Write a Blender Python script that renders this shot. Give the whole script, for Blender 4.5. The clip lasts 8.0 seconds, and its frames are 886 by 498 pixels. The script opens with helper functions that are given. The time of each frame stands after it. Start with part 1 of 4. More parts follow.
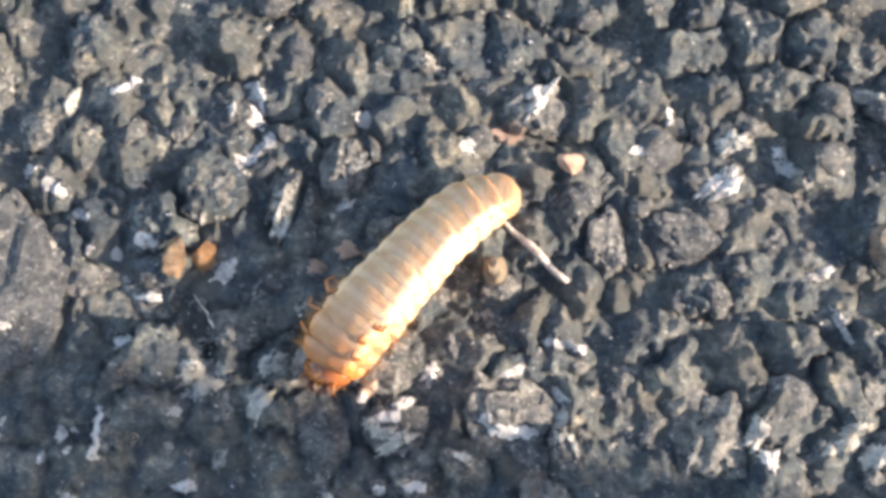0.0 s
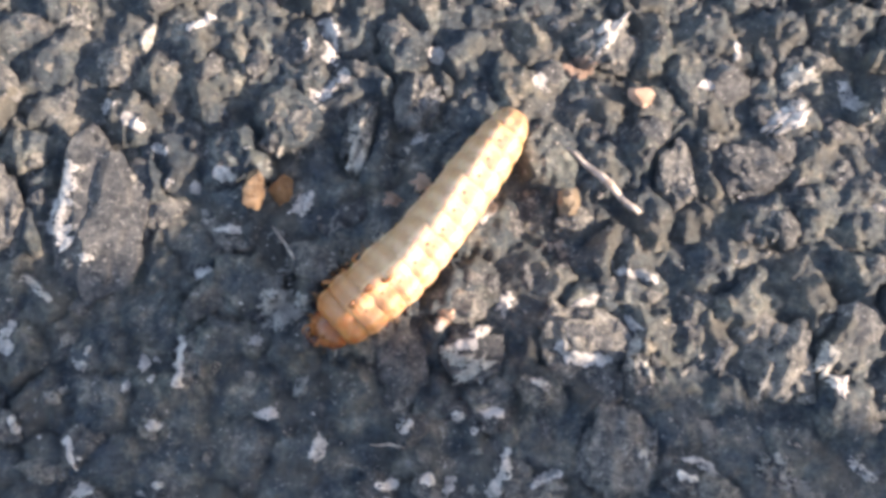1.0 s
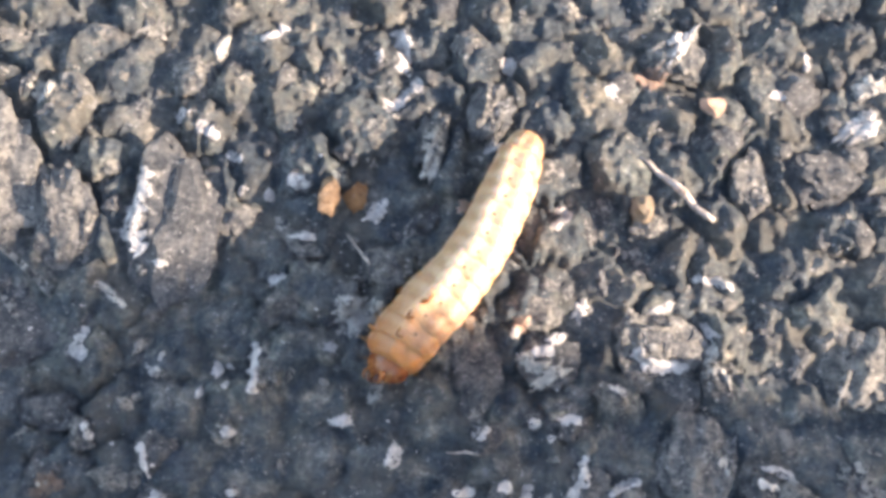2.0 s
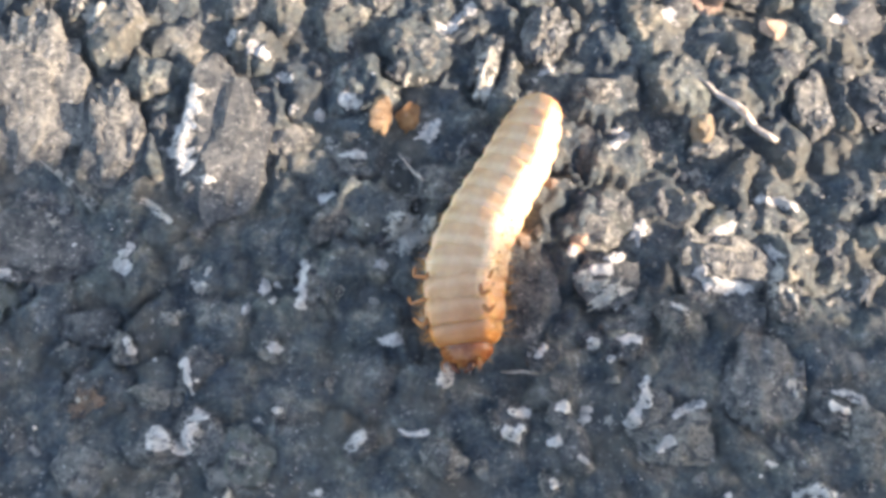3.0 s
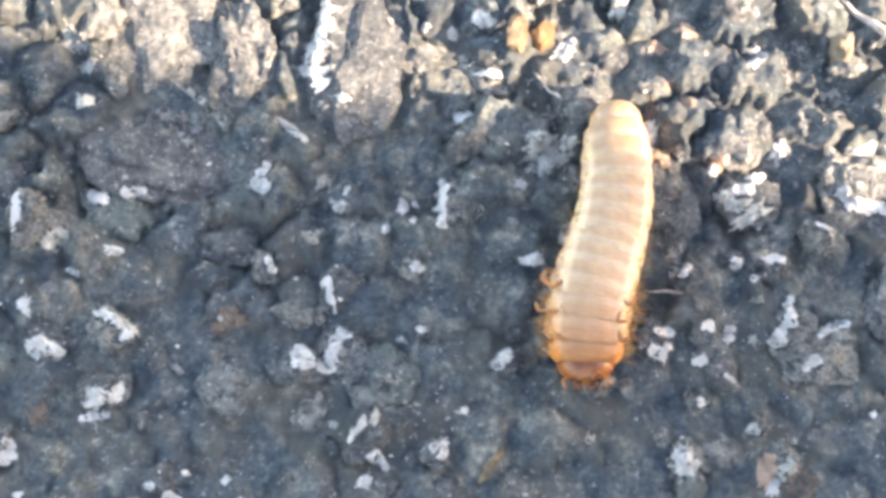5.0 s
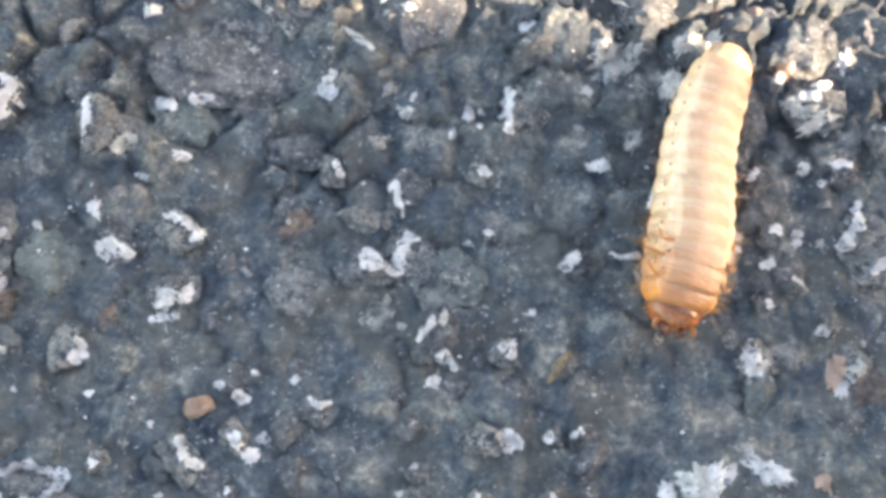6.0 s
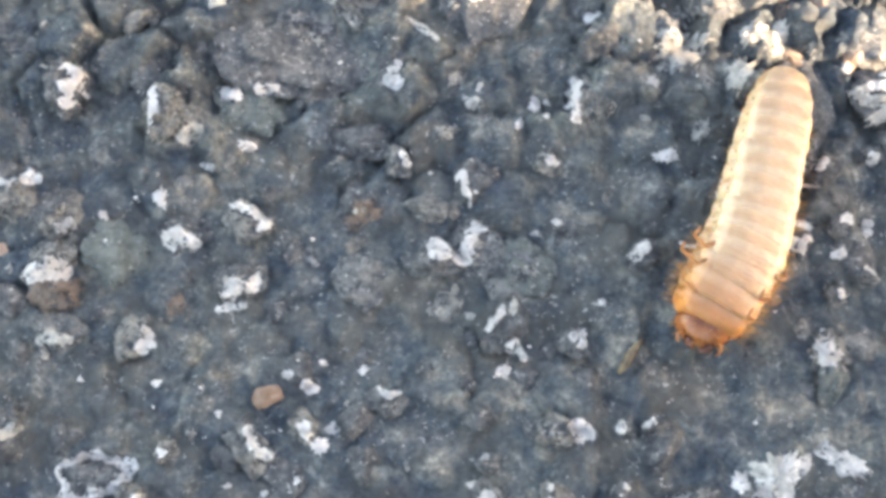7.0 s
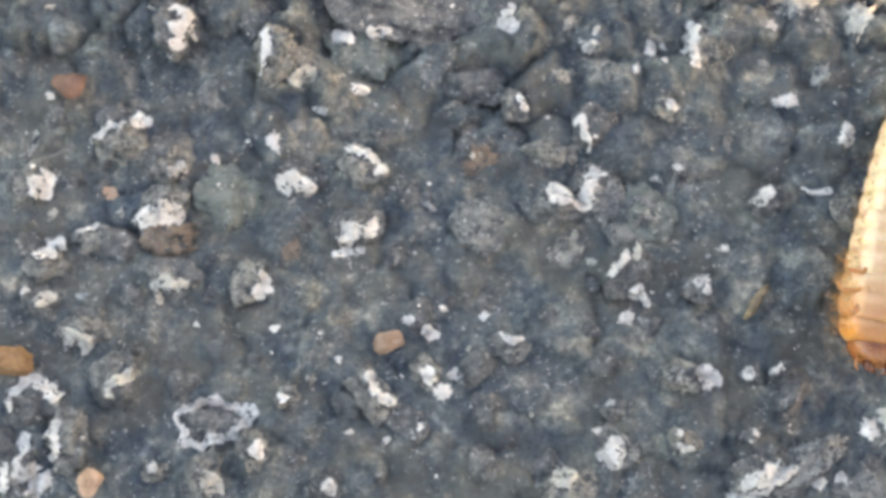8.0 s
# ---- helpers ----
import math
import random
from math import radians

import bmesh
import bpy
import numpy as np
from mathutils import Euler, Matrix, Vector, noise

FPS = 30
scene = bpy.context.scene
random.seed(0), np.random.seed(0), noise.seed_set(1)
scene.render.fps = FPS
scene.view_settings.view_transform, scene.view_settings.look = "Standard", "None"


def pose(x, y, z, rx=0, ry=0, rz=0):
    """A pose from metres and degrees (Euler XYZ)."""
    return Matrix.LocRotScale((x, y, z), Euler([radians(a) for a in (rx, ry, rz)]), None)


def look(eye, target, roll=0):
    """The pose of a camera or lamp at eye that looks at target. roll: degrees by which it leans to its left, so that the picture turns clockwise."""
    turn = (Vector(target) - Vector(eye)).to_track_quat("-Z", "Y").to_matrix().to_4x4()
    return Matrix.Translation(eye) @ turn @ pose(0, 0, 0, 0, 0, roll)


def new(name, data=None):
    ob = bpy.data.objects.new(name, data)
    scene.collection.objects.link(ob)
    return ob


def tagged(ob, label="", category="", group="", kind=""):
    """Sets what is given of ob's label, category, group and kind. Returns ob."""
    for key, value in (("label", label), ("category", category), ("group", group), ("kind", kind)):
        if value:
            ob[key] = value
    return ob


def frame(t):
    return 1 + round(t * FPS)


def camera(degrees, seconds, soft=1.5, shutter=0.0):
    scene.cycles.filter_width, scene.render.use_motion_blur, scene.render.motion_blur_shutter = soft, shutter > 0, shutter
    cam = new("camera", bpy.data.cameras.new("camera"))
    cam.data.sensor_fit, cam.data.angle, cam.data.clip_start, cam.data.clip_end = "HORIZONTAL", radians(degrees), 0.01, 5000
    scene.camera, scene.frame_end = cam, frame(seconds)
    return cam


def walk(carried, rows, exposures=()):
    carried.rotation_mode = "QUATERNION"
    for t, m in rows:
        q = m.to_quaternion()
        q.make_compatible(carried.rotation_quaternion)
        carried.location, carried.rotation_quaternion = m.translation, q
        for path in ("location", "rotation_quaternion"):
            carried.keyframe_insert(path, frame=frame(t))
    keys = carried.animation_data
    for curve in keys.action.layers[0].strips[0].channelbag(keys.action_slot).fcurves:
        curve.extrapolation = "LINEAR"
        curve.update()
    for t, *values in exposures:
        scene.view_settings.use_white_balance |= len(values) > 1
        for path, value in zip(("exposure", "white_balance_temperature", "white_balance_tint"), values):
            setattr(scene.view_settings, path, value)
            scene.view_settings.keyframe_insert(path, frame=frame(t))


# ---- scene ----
cam = camera(42, 8.0, soft=3.7)
PATH = [
    (0.0, pose(0.00000, -0.05239, 0.15392, 10.45, -0.48, -0.34)),
    (0.2, pose(0.00035, -0.05879, 0.15347, 9.61, -0.06, -0.81)),
    (0.3, pose(0.00106, -0.05865, 0.15395, 9.09, -0.52, -0.95)),
    (0.5, pose(0.00061, -0.05992, 0.15477, 9.40, -0.47, -0.93)),
    (0.7, pose(-0.00627, -0.05873, 0.15516, 9.23, -0.20, -0.80)),
    (0.8, pose(-0.00825, -0.05830, 0.15547, 8.87, -0.24, -0.50)),
    (1.0, pose(-0.01119, -0.05899, 0.15537, 9.38, -0.80, -0.62)),
    (1.2, pose(-0.01404, -0.06298, 0.15476, 9.59, -0.63, -0.69)),
    (1.3, pose(-0.01527, -0.06345, 0.15485, 9.43, -0.73, -0.66)),
    (1.5, pose(-0.01976, -0.06254, 0.15518, 10.48, -1.05, -0.63)),
    (1.7, pose(-0.02138, -0.06301, 0.15501, 11.18, -1.12, -0.57)),
    (2.8, pose(-0.02127, -0.08382, 0.14538, 16.83, 0.42, -0.04)),
    (3.0, pose(-0.02540, -0.08671, 0.14356, 16.82, 0.20, 0.11)),
    (3.2, pose(-0.02765, -0.08868, 0.14142, 15.63, 0.22, 0.19)),
    (3.3, pose(-0.02732, -0.08831, 0.14129, 15.05, 0.21, 0.06)),
    (3.5, pose(-0.02974, -0.08866, 0.14049, 15.09, 0.07, 0.07)),
    (3.7, pose(-0.03033, -0.08858, 0.13986, 14.78, -0.12, 0.14)),
    (3.8, pose(-0.03014, -0.08885, 0.13981, 14.21, -0.39, 0.04)),
    (4.0, pose(-0.02983, -0.08924, 0.14011, 14.22, -0.74, -0.11)),
    (4.2, pose(-0.03125, -0.08955, 0.14025, 14.34, -0.72, -0.10)),
    (4.3, pose(-0.03344, -0.08951, 0.14072, 14.48, -0.45, -0.01)),
    (4.5, pose(-0.03603, -0.09159, 0.14039, 14.48, -0.11, 0.14)),
    (4.7, pose(-0.03982, -0.09020, 0.14150, 14.35, -0.27, 0.12)),
    (5.8, pose(-0.04883, -0.09867, 0.13970, 14.68, 0.48, 0.38)),
    (6.0, pose(-0.05082, -0.10286, 0.13870, 14.73, 0.43, 0.43)),
    (6.2, pose(-0.05266, -0.10400, 0.13853, 15.01, 0.27, 0.37)),
    (6.3, pose(-0.05315, -0.10514, 0.13793, 14.93, 0.56, 0.50)),
    (6.5, pose(-0.05576, -0.10771, 0.13724, 15.12, 0.50, 0.51)),
    (6.7, pose(-0.05567, -0.10785, 0.13709, 14.68, 0.71, 0.56)),
    (6.8, pose(-0.05571, -0.10675, 0.13713, 14.74, 0.46, 0.50)),
    (7.0, pose(-0.05842, -0.10610, 0.13703, 15.64, 0.73, 0.50)),
    (7.2, pose(-0.06392, -0.10930, 0.13486, 14.33, 0.57, 0.48)),
    (7.3, pose(-0.06539, -0.11008, 0.13412, 14.14, 1.05, 0.66)),
    (7.5, pose(-0.06910, -0.11157, 0.13393, 14.27, 0.52, 0.61)),
    (7.7, pose(-0.07065, -0.11032, 0.13429, 14.36, 0.49, 0.68)),
    (7.8, pose(-0.07217, -0.10967, 0.13428, 14.66, 0.48, 0.70)),
    (8.0, pose(-0.07393, -0.11032, 0.13375, 14.89, 0.27, 0.53)),
]
walk(cam, PATH, exposures=[(0.0, 2.04, 7100, 17), (0.2, 1.62, 7250, 20), (0.5, 1.68, 7250, 22), (1.0, 1.98, 7250, 22), (1.2, 2.00, 7250, 22), (1.5, 2.19, 7250, 23), (3.0, 2.40, 7400, 18), (3.5, 2.71, 7400, 18), (4.0, 2.94, 7600, 18), (4.5, 3.04, 7700, 18), (6.0, 3.09, 7950, 19), (6.5, 3.14, 8150, 19), (7.0, 3.20, 8450, 19), (8.0, 3.17, 9350, 20)])

# ---- light: low sun past the end of an added, unseen kerb, clear sky ----
SUN_ELEV, SUN_AZ = 17.5, -12.0
world = bpy.data.worlds.new("sky")
scene.world = world
world.use_nodes = True
wt = world.node_tree
sky = wt.nodes.new("ShaderNodeTexSky")
sky.sky_type, sky.sun_disc = "NISHITA", False
sky.sun_elevation, sky.sun_rotation = radians(SUN_ELEV), radians(90 - SUN_AZ)
wt.links.new(sky.outputs[0], wt.nodes["Background"].inputs[0])
wt.nodes["Background"].inputs[1].default_value = 0.145
sun = new("sun", bpy.data.lights.new("sun", "SUN"))
sun.data.energy, sun.data.angle, sun.data.color = 3.7, radians(0.9), (1.0, 0.90, 0.76)
sa, se = radians(SUN_AZ), radians(SUN_ELEV)
sun.matrix_world = look((math.cos(sa) * math.cos(se), math.sin(sa) * math.cos(se), math.sin(se)), (0, 0, 0))

MM = 0.001


# ---- materials ----
def shader(name, rough=0.6, spec=0.4):
    m = bpy.data.materials.new(name)
    m.use_nodes = True
    n = m.node_tree.nodes
    b = n["Principled BSDF"]
    b.inputs["Roughness"].default_value = rough
    b.inputs["Specular IOR Level"].default_value = spec
    return m, m.node_tree, b


def node(t, kind, **inputs):
    n = t.nodes.new(kind)
    for k, v in inputs.items():
        n.inputs[k.replace("_", " ")].default_value = v
    return n


def noise_at(t, co, scale, detail=4, rough=0.6):
    n = node(t, "ShaderNodeTexNoise", Scale=scale, Detail=detail, Roughness=rough)
    t.links.new(co, n.inputs["Vector"])
    return n.outputs["Fac"]


def ramp(t, fac, *stops):
    r = t.nodes.new("ShaderNodeValToRGB")
    e = r.color_ramp.elements
    while len(e) < len(stops):
        e.new(0.5)
    for k, (p, c) in zip(e, stops):
        k.position, k.color = p, (*c, 1)
    t.links.new(fac, r.inputs[0])
    return r.outputs[0]


def mix(t, fac, a, b, how="MIX"):
    m = t.nodes.new("ShaderNodeMix")
    m.data_type, m.blend_type = "RGBA", how
    for s, v in ((m.inputs[0], fac), (m.inputs[6], a), (m.inputs[7], b)):
        if isinstance(v, (float, int)):
            s.default_value = v
        elif isinstance(v, tuple):
            s.default_value = (*v, 1)
        else:
            t.links.new(v, s)
    return m.outputs[2]


def bump(t, b, fac, strength, dist):
    n = node(t, "ShaderNodeBump", Strength=strength, Distance=dist)
    t.links.new(fac, n.inputs["Height"])
    t.links.new(n.outputs[0], b.inputs["Normal"])


def asphalt_material():
    """Dull blue-grey bitumen with brown silt in patches, fine relief and few pale specks."""
    m, t, b = shader("asphalt", 0.62, 0.4)
    co = t.nodes.new("ShaderNodeTexCoord").outputs["Object"]
    base = ramp(t, noise_at(t, co, 260, 6, 0.68), (0.35, (0.058, 0.070, 0.083)), (0.48, (0.096, 0.111, 0.124)), (0.57, (0.162, 0.164, 0.158)), (0.67, (0.33, 0.32, 0.295)))
    grain = ramp(t, noise_at(t, co, 1300, 5, 0.7), (0.35, (0.62, 0.63, 0.65)), (0.65, (1.42, 1.40, 1.35)))
    c = mix(t, 1.0, base, grain, "MULTIPLY")
    broad = ramp(t, noise_at(t, co, 60, 3, 0.55), (0.38, (0.74, 0.81, 0.88)), (0.62, (1.27, 1.20, 1.10)))
    c = mix(t, 1.0, c, broad, "MULTIPLY")
    mineral = ramp(t, noise_at(t, co, 190, 4, 0.6), (0.36, (0.83, 0.94, 1.05)), (0.47, (1.03, 1.13, 1.14)), (0.55, (1.30, 1.26, 1.19)), (0.66, (1.68, 1.60, 1.51)))
    c = mix(t, 1.0, c, mineral, "MULTIPLY")
    silt = ramp(t, noise_at(t, co, 85, 4, 0.65), (0.48, (0, 0, 0)), (0.62, (0.62, 0.62, 0.62)))
    c = mix(t, silt, c, (0.140, 0.130, 0.106))
    lichen = ramp(t, noise_at(t, co, 120, 5, 0.7), (0.56, (0, 0, 0)), (0.68, (0.55, 0.55, 0.55)))
    c = mix(t, lichen, c, (0.135, 0.160, 0.148))
    flecks = ramp(t, noise_at(t, co, 1400, 5, 0.66), (0.585, (0, 0, 0)), (0.655, (0.8, 0.8, 0.8)))
    where = ramp(t, noise_at(t, co, 150, 3), (0.43, (0, 0, 0)), (0.57, (0.9, 0.9, 0.9)))
    c = mix(t, mix(t, 1.0, flecks, where, "MULTIPLY"), c, (0.66, 0.63, 0.58))
    t.links.new(c, b.inputs["Base Color"])
    r = ramp(t, noise_at(t, co, 500, 4), (0.3, (0.5, 0.5, 0.5)), (0.7, (0.85, 0.85, 0.85)))
    t.links.new(r, b.inputs["Roughness"])
    bump(t, b, noise_at(t, co, 620, 8, 0.80), 1.0, 0.0022)
    return m


def rock_material(name, dark, light, film, speck=0.5, veil=0.0):
    """Stone: two tones of mineral, with ragged remains of bitumen film on it."""
    m, t, b = shader(name, 0.6, 0.4)
    co = t.nodes.new("ShaderNodeNewGeometry").outputs["Position"]
    info = t.nodes.new("ShaderNodeObjectInfo")
    c = ramp(t, noise_at(t, co, 560, 7, 0.74), (0.37, dark), (0.63, light))
    spread = 0.3 if veil else 1.1
    tone = ramp(t, info.outputs["Random"], (0.0, (1 - 0.4 * spread, 1 - 0.38 * spread, 1 - 0.34 * spread)), (0.5, (1, 1, 1)), (1.0, (1 + 0.3 * spread, 1 + 0.24 * spread, 1 + 0.15 * spread)))
    c = mix(t, 1.0, c, tone, "MULTIPLY")
    dots = ramp(t, noise_at(t, co, 1400, 5, 0.68), (0.575, (0, 0, 0)), (0.655, (speck, speck, speck)))
    c = mix(t, dots, c, (0.70, 0.67, 0.62))
    if veil:
        worn = ramp(t, noise_at(t, co, 420, 4, 0.6), (0.40, (veil, veil, veil)), (0.54, (0, 0, 0)))
        c = mix(t, worn, c, (0.26, 0.255, 0.25))
    tar = ramp(t, noise_at(t, co, 900, 6, 0.72), (film - 0.02, (1, 1, 1)), (film + 0.025, (0, 0, 0)))
    c = mix(t, tar, c, (0.085, 0.092, 0.100))
    t.links.new(c, b.inputs["Base Color"])
    bump(t, b, noise_at(t, co, 800, 8, 0.80), 1.0, 0.0009 if veil else 0.0019)
    return m


ASPHALT = asphalt_material()
STONE = rock_material("asphalt_stone", (0.064, 0.073, 0.084), (0.36, 0.348, 0.318), 0.425, 0.65)
WHITE = rock_material("white_stone", (0.69, 0.64, 0.59), (0.89, 0.84, 0.78), 0.385, 0.3, 0.40)
PALE = rock_material("pale_stone", (0.50, 0.475, 0.445), (0.92, 0.87, 0.80), 0.41, 0.4, 0.5)
GREY = rock_material("grey_stone", (0.15, 0.158, 0.155), (0.54, 0.53, 0.50), 0.47, 0.5)
DUSTY = rock_material("dusty_stone", (0.12, 0.125, 0.13), (0.44, 0.425, 0.40), 0.50, 0.5)
MOSSY = rock_material("lichen_stone", (0.105, 0.125, 0.118), (0.235, 0.262, 0.245), 0.40, 0.8)
CREAM = rock_material("cream_stone", (0.36, 0.34, 0.29), (0.76, 0.72, 0.63), 0.41, 0.4, 0.4)
PINK = rock_material("pink_stone", (0.55, 0.36, 0.26), (0.78, 0.56, 0.44), 0.30, 0.2)
BROWN = rock_material("brown_stone", (0.16, 0.115, 0.09), (0.37, 0.28, 0.22), 0.42, 0.3)
ORANGE = rock_material("orange_stone", (0.33, 0.15, 0.06), (0.56, 0.30, 0.13), 0.25, 0.15)
TAN = rock_material("tan_stone", (0.17, 0.10, 0.055), (0.46, 0.31, 0.19), 0.32, 0.2)
YELLOW = rock_material("yellow_stone", (0.50, 0.36, 0.22), (0.78, 0.60, 0.42), 0.25, 0.2)
PEACH = rock_material("peach_stone", (0.54, 0.30, 0.18), (0.82, 0.55, 0.39), 0.27, 0.15)
RUST = rock_material("rust_stone", (0.22, 0.11, 0.075), (0.34, 0.18, 0.12), 0.33, 0.1)


def plain_noise(name, dark, light, rough, scale=400, spec=0.4, sub=0.0, radius=(1, 0.5, 0.25), depth=0.002, relief=0.3):
    m, t, b = shader(name, rough, spec)
    co = t.nodes.new("ShaderNodeTexCoord").outputs["Object"]
    t.links.new(ramp(t, noise_at(t, co, scale, 4), (0.32, dark), (0.68, light)), b.inputs["Base Color"])
    if sub:
        b.inputs["Subsurface Weight"].default_value = sub
        b.inputs["Subsurface Radius"].default_value = radius
        b.inputs["Subsurface Scale"].default_value = depth
    bump(t, b, noise_at(t, co, scale * 3, 3), relief, 0.0003)
    return m


def skin(name, belly, flank):
    """Grub skin: tan belly, paler swollen flanks, fine wrinkles; light goes a little way in."""
    m, t, b = shader(name, 0.33, 0.5)
    co = t.nodes.new("ShaderNodeTexCoord").outputs["Object"]
    xyz = t.nodes.new("ShaderNodeSeparateXYZ")
    t.links.new(co, xyz.inputs[0])
    side = t.nodes.new("ShaderNodeMath")
    side.operation = "ABSOLUTE"
    t.links.new(xyz.outputs["Y"], side.inputs[0])
    far = t.nodes.new("ShaderNodeMath")
    far.operation = "MULTIPLY"
    far.inputs[1].default_value = 200.0
    t.links.new(side.outputs[0], far.inputs[0])
    c = ramp(t, far.outputs[0], (0.0, belly), (0.60, belly), (0.70, flank), (0.90, flank), (0.97, blend(belly, flank, 0.4)))
    along = t.nodes.new("ShaderNodeMath")
    along.operation = "ABSOLUTE"
    t.links.new(xyz.outputs["X"], along.inputs[0])
    near = t.nodes.new("ShaderNodeMath")
    near.operation = "MULTIPLY"
    near.inputs[1].default_value = 500.0
    t.links.new(along.outputs[0], near.inputs[0])
    # Paler ridge round each segment's middle: sky glints painted into the skin colour.
    c = mix(t, ramp(t, near.outputs[0], (0.10, (0.42, 0.42, 0.42)), (0.46, (0, 0, 0))), c, blend(flank, (0.85, 0.74, 0.60), 0.35))
    c = mix(t, 1.0, c, ramp(t, noise_at(t, co, 150, 3), (0.35, (0.86, 0.86, 0.88)), (0.65, (1.08, 1.06, 1.02))), "MULTIPLY")
    c = mix(t, 1.0, c, ramp(t, noise_at(t, co, 380, 5, 0.65), (0.3, (0.78, 0.72, 0.66)), (0.7, (1.06, 1.05, 1.04))), "MULTIPLY")
    t.links.new(c, b.inputs["Base Color"])
    b.inputs["Subsurface Weight"].default_value = 0.6
    b.inputs["Subsurface Radius"].default_value = (1.0, 0.5, 0.22)
    b.inputs["Subsurface Scale"].default_value = 0.0013
    stretch = t.nodes.new("ShaderNodeMapping")
    stretch.inputs["Scale"].default_value = (3.2, 0.7, 0.7)
    t.links.new(co, stretch.inputs["Vector"])
    bump(t, b, noise_at(t, stretch.outputs[0], 700, 4), 0.5, 0.0006)
    return m


def blend(a, b, f):
    return tuple(p + (q - p) * f for p, q in zip(a, b))


def body_skin(k):
    """Orange at the front, cream tan along the body, greyer where the gut shows through at the tail."""
    front, tail = max(0.0, 1 - k / 3.3), max(0.0, (k - 8.5) / 3.5)
    belly, flank = (0.54, 0.35, 0.205), (0.72, 0.53, 0.345)
    belly, flank = blend(belly, (0.42, 0.175, 0.06), front), blend(flank, (0.60, 0.25, 0.07), front)
    belly, flank = blend(belly, (0.44, 0.285, 0.165), tail), blend(flank, (0.64, 0.44, 0.26), tail)
    return skin("grub_skin", belly, flank)


CAPSULE = plain_noise("grub_head", (0.15, 0.042, 0.014), (0.34, 0.115, 0.035), 0.25, 500, 0.5, 0.2, (1, 0.3, 0.1), 0.001)
JAW = plain_noise("grub_jaw", (0.05, 0.015, 0.008), (0.14, 0.04, 0.015), 0.25, 600)
LEG = plain_noise("grub_leg", (0.22, 0.075, 0.02), (0.42, 0.17, 0.05), 0.35, 500, 0.5, 0.3, (1, 0.4, 0.12), 0.001)
PORE = plain_noise("grub_pore", (0.22, 0.14, 0.08), (0.36, 0.24, 0.14), 0.5, 600)
HAIR = plain_noise("grub_hair", (0.36, 0.15, 0.04), (0.58, 0.28, 0.08), 0.4, 300)
STRAW = plain_noise("straw", (0.20, 0.155, 0.125), (0.56, 0.48, 0.41), 0.7, 900)
BARK = plain_noise("bark", (0.06, 0.045, 0.03), (0.26, 0.18, 0.10), 0.7, 900)
CONCRETE = plain_noise("concrete", (0.28, 0.27, 0.25), (0.46, 0.445, 0.42), 0.85, 60, relief=0.6)


# ---- mesh helpers ----
def part(name, bm, material, parent=None, label=""):
    me = bpy.data.meshes.new(name)
    bm.to_mesh(me)
    bm.free()
    me.materials.append(material)
    for p in me.polygons:
        p.use_smooth = True
    ob = new(name, me)
    if parent:
        ob.parent = parent
    if label:
        tagged(ob, label)
    return ob


def cells(x, y, size, seed):
    """Distance to the nearest and to the next centre of jittered cells, and a random number for each cell."""
    gx, gy = np.floor(x / size).astype(np.int64), np.floor(y / size).astype(np.int64)
    best = np.full(x.shape, 9e9)
    second = np.full(x.shape, 9e9)
    who = np.zeros(x.shape)
    slope = np.zeros(x.shape)
    for ox in (-1, 0, 1):
        for oy in (-1, 0, 1):
            cx, cy = gx + ox, gy + oy
            k = (cx * 374761393 + cy * 668265263 + seed * 974711) & 0x7FFFFFFF
            k = ((k ^ (k >> 13)) * 1274126177) & 0x7FFFFFFF
            r1, r2, r3 = (k & 1023) / 1023, ((k >> 10) & 1023) / 1023, ((k >> 5) & 4095) / 4095
            dx, dy = (cx + 0.1 + 0.8 * r1) * size - x, (cy + 0.1 + 0.8 * r2) * size - y
            d = np.hypot(dx, dy)
            near = d < best
            slope = np.where(near, (dx * np.cos(99 * r3) + dy * np.sin(99 * r3)) / size, slope)
            second = np.where(near, best, np.minimum(second, d))
            who = np.where(near, r3, who)
            best = np.where(near, d, best)
    return best, second, who, slope


def waves(x, y, scale, seed, octaves=3):
    rng = np.random.RandomState(seed)
    out, amp = np.zeros(x.shape), 1.0
    for o in range(octaves):
        for k in range(5):
            a, p = rng.uniform(0, 6.283), rng.uniform(0, 6.283)
            f = 6.283 / scale * (1.9 ** o) * rng.uniform(0.7, 1.4)
            out += amp * np.sin(f * (x * math.cos(a) + y * math.sin(a)) + p) / 5
        amp *= 0.55
    return out


SLABS = []


def slab(x, y, width, depth, high=1.2, turn=0, material=STONE):
    """A larger stone of the surface: the bitumen keeps clear of it and leaves a gap round it."""
    SLABS.append((x, y, width, depth, high, turn, material))


# larger stones of the surface
slab(-55.4, -29.9, 12.8, 23.5, 2.0)
slab(-70.2, -28.3, 7.6, 14.7, 1.5)
slab(-81.3, -23.3, 13.8, 25.5, 1.8)
slab(-20.2, -17.5, 3.9, 10.1, 1.8, -12)
slab(-12.4, -12.3, 5.4, 11.2, 1.9, -12)
slab(10.9, -46.3, 11.7, 11.4, 1.6)
slab(-4.9, -47.7, 7.9, 8.3, 1.7)
slab(-14.6, -48.5, 7.2, 9.8, 1.2)
slab(14.5, -60.9, 9.2, 13.0, 1.6)
slab(2.8, -68.1, 9.7, 8.4, 1.4)
slab(-50.6, -69.6, 7.6, 7.0, 1.2, 0, MOSSY)
slab(-56.0, -67.8, 6.2, 7.7, 1.3)
slab(-14.1, -83.9, 4.1, 6.0, 1.2, 0, MOSSY)
slab(-101.0, -68.5, 7.6, 8.6, 1.1, 0, MOSSY)
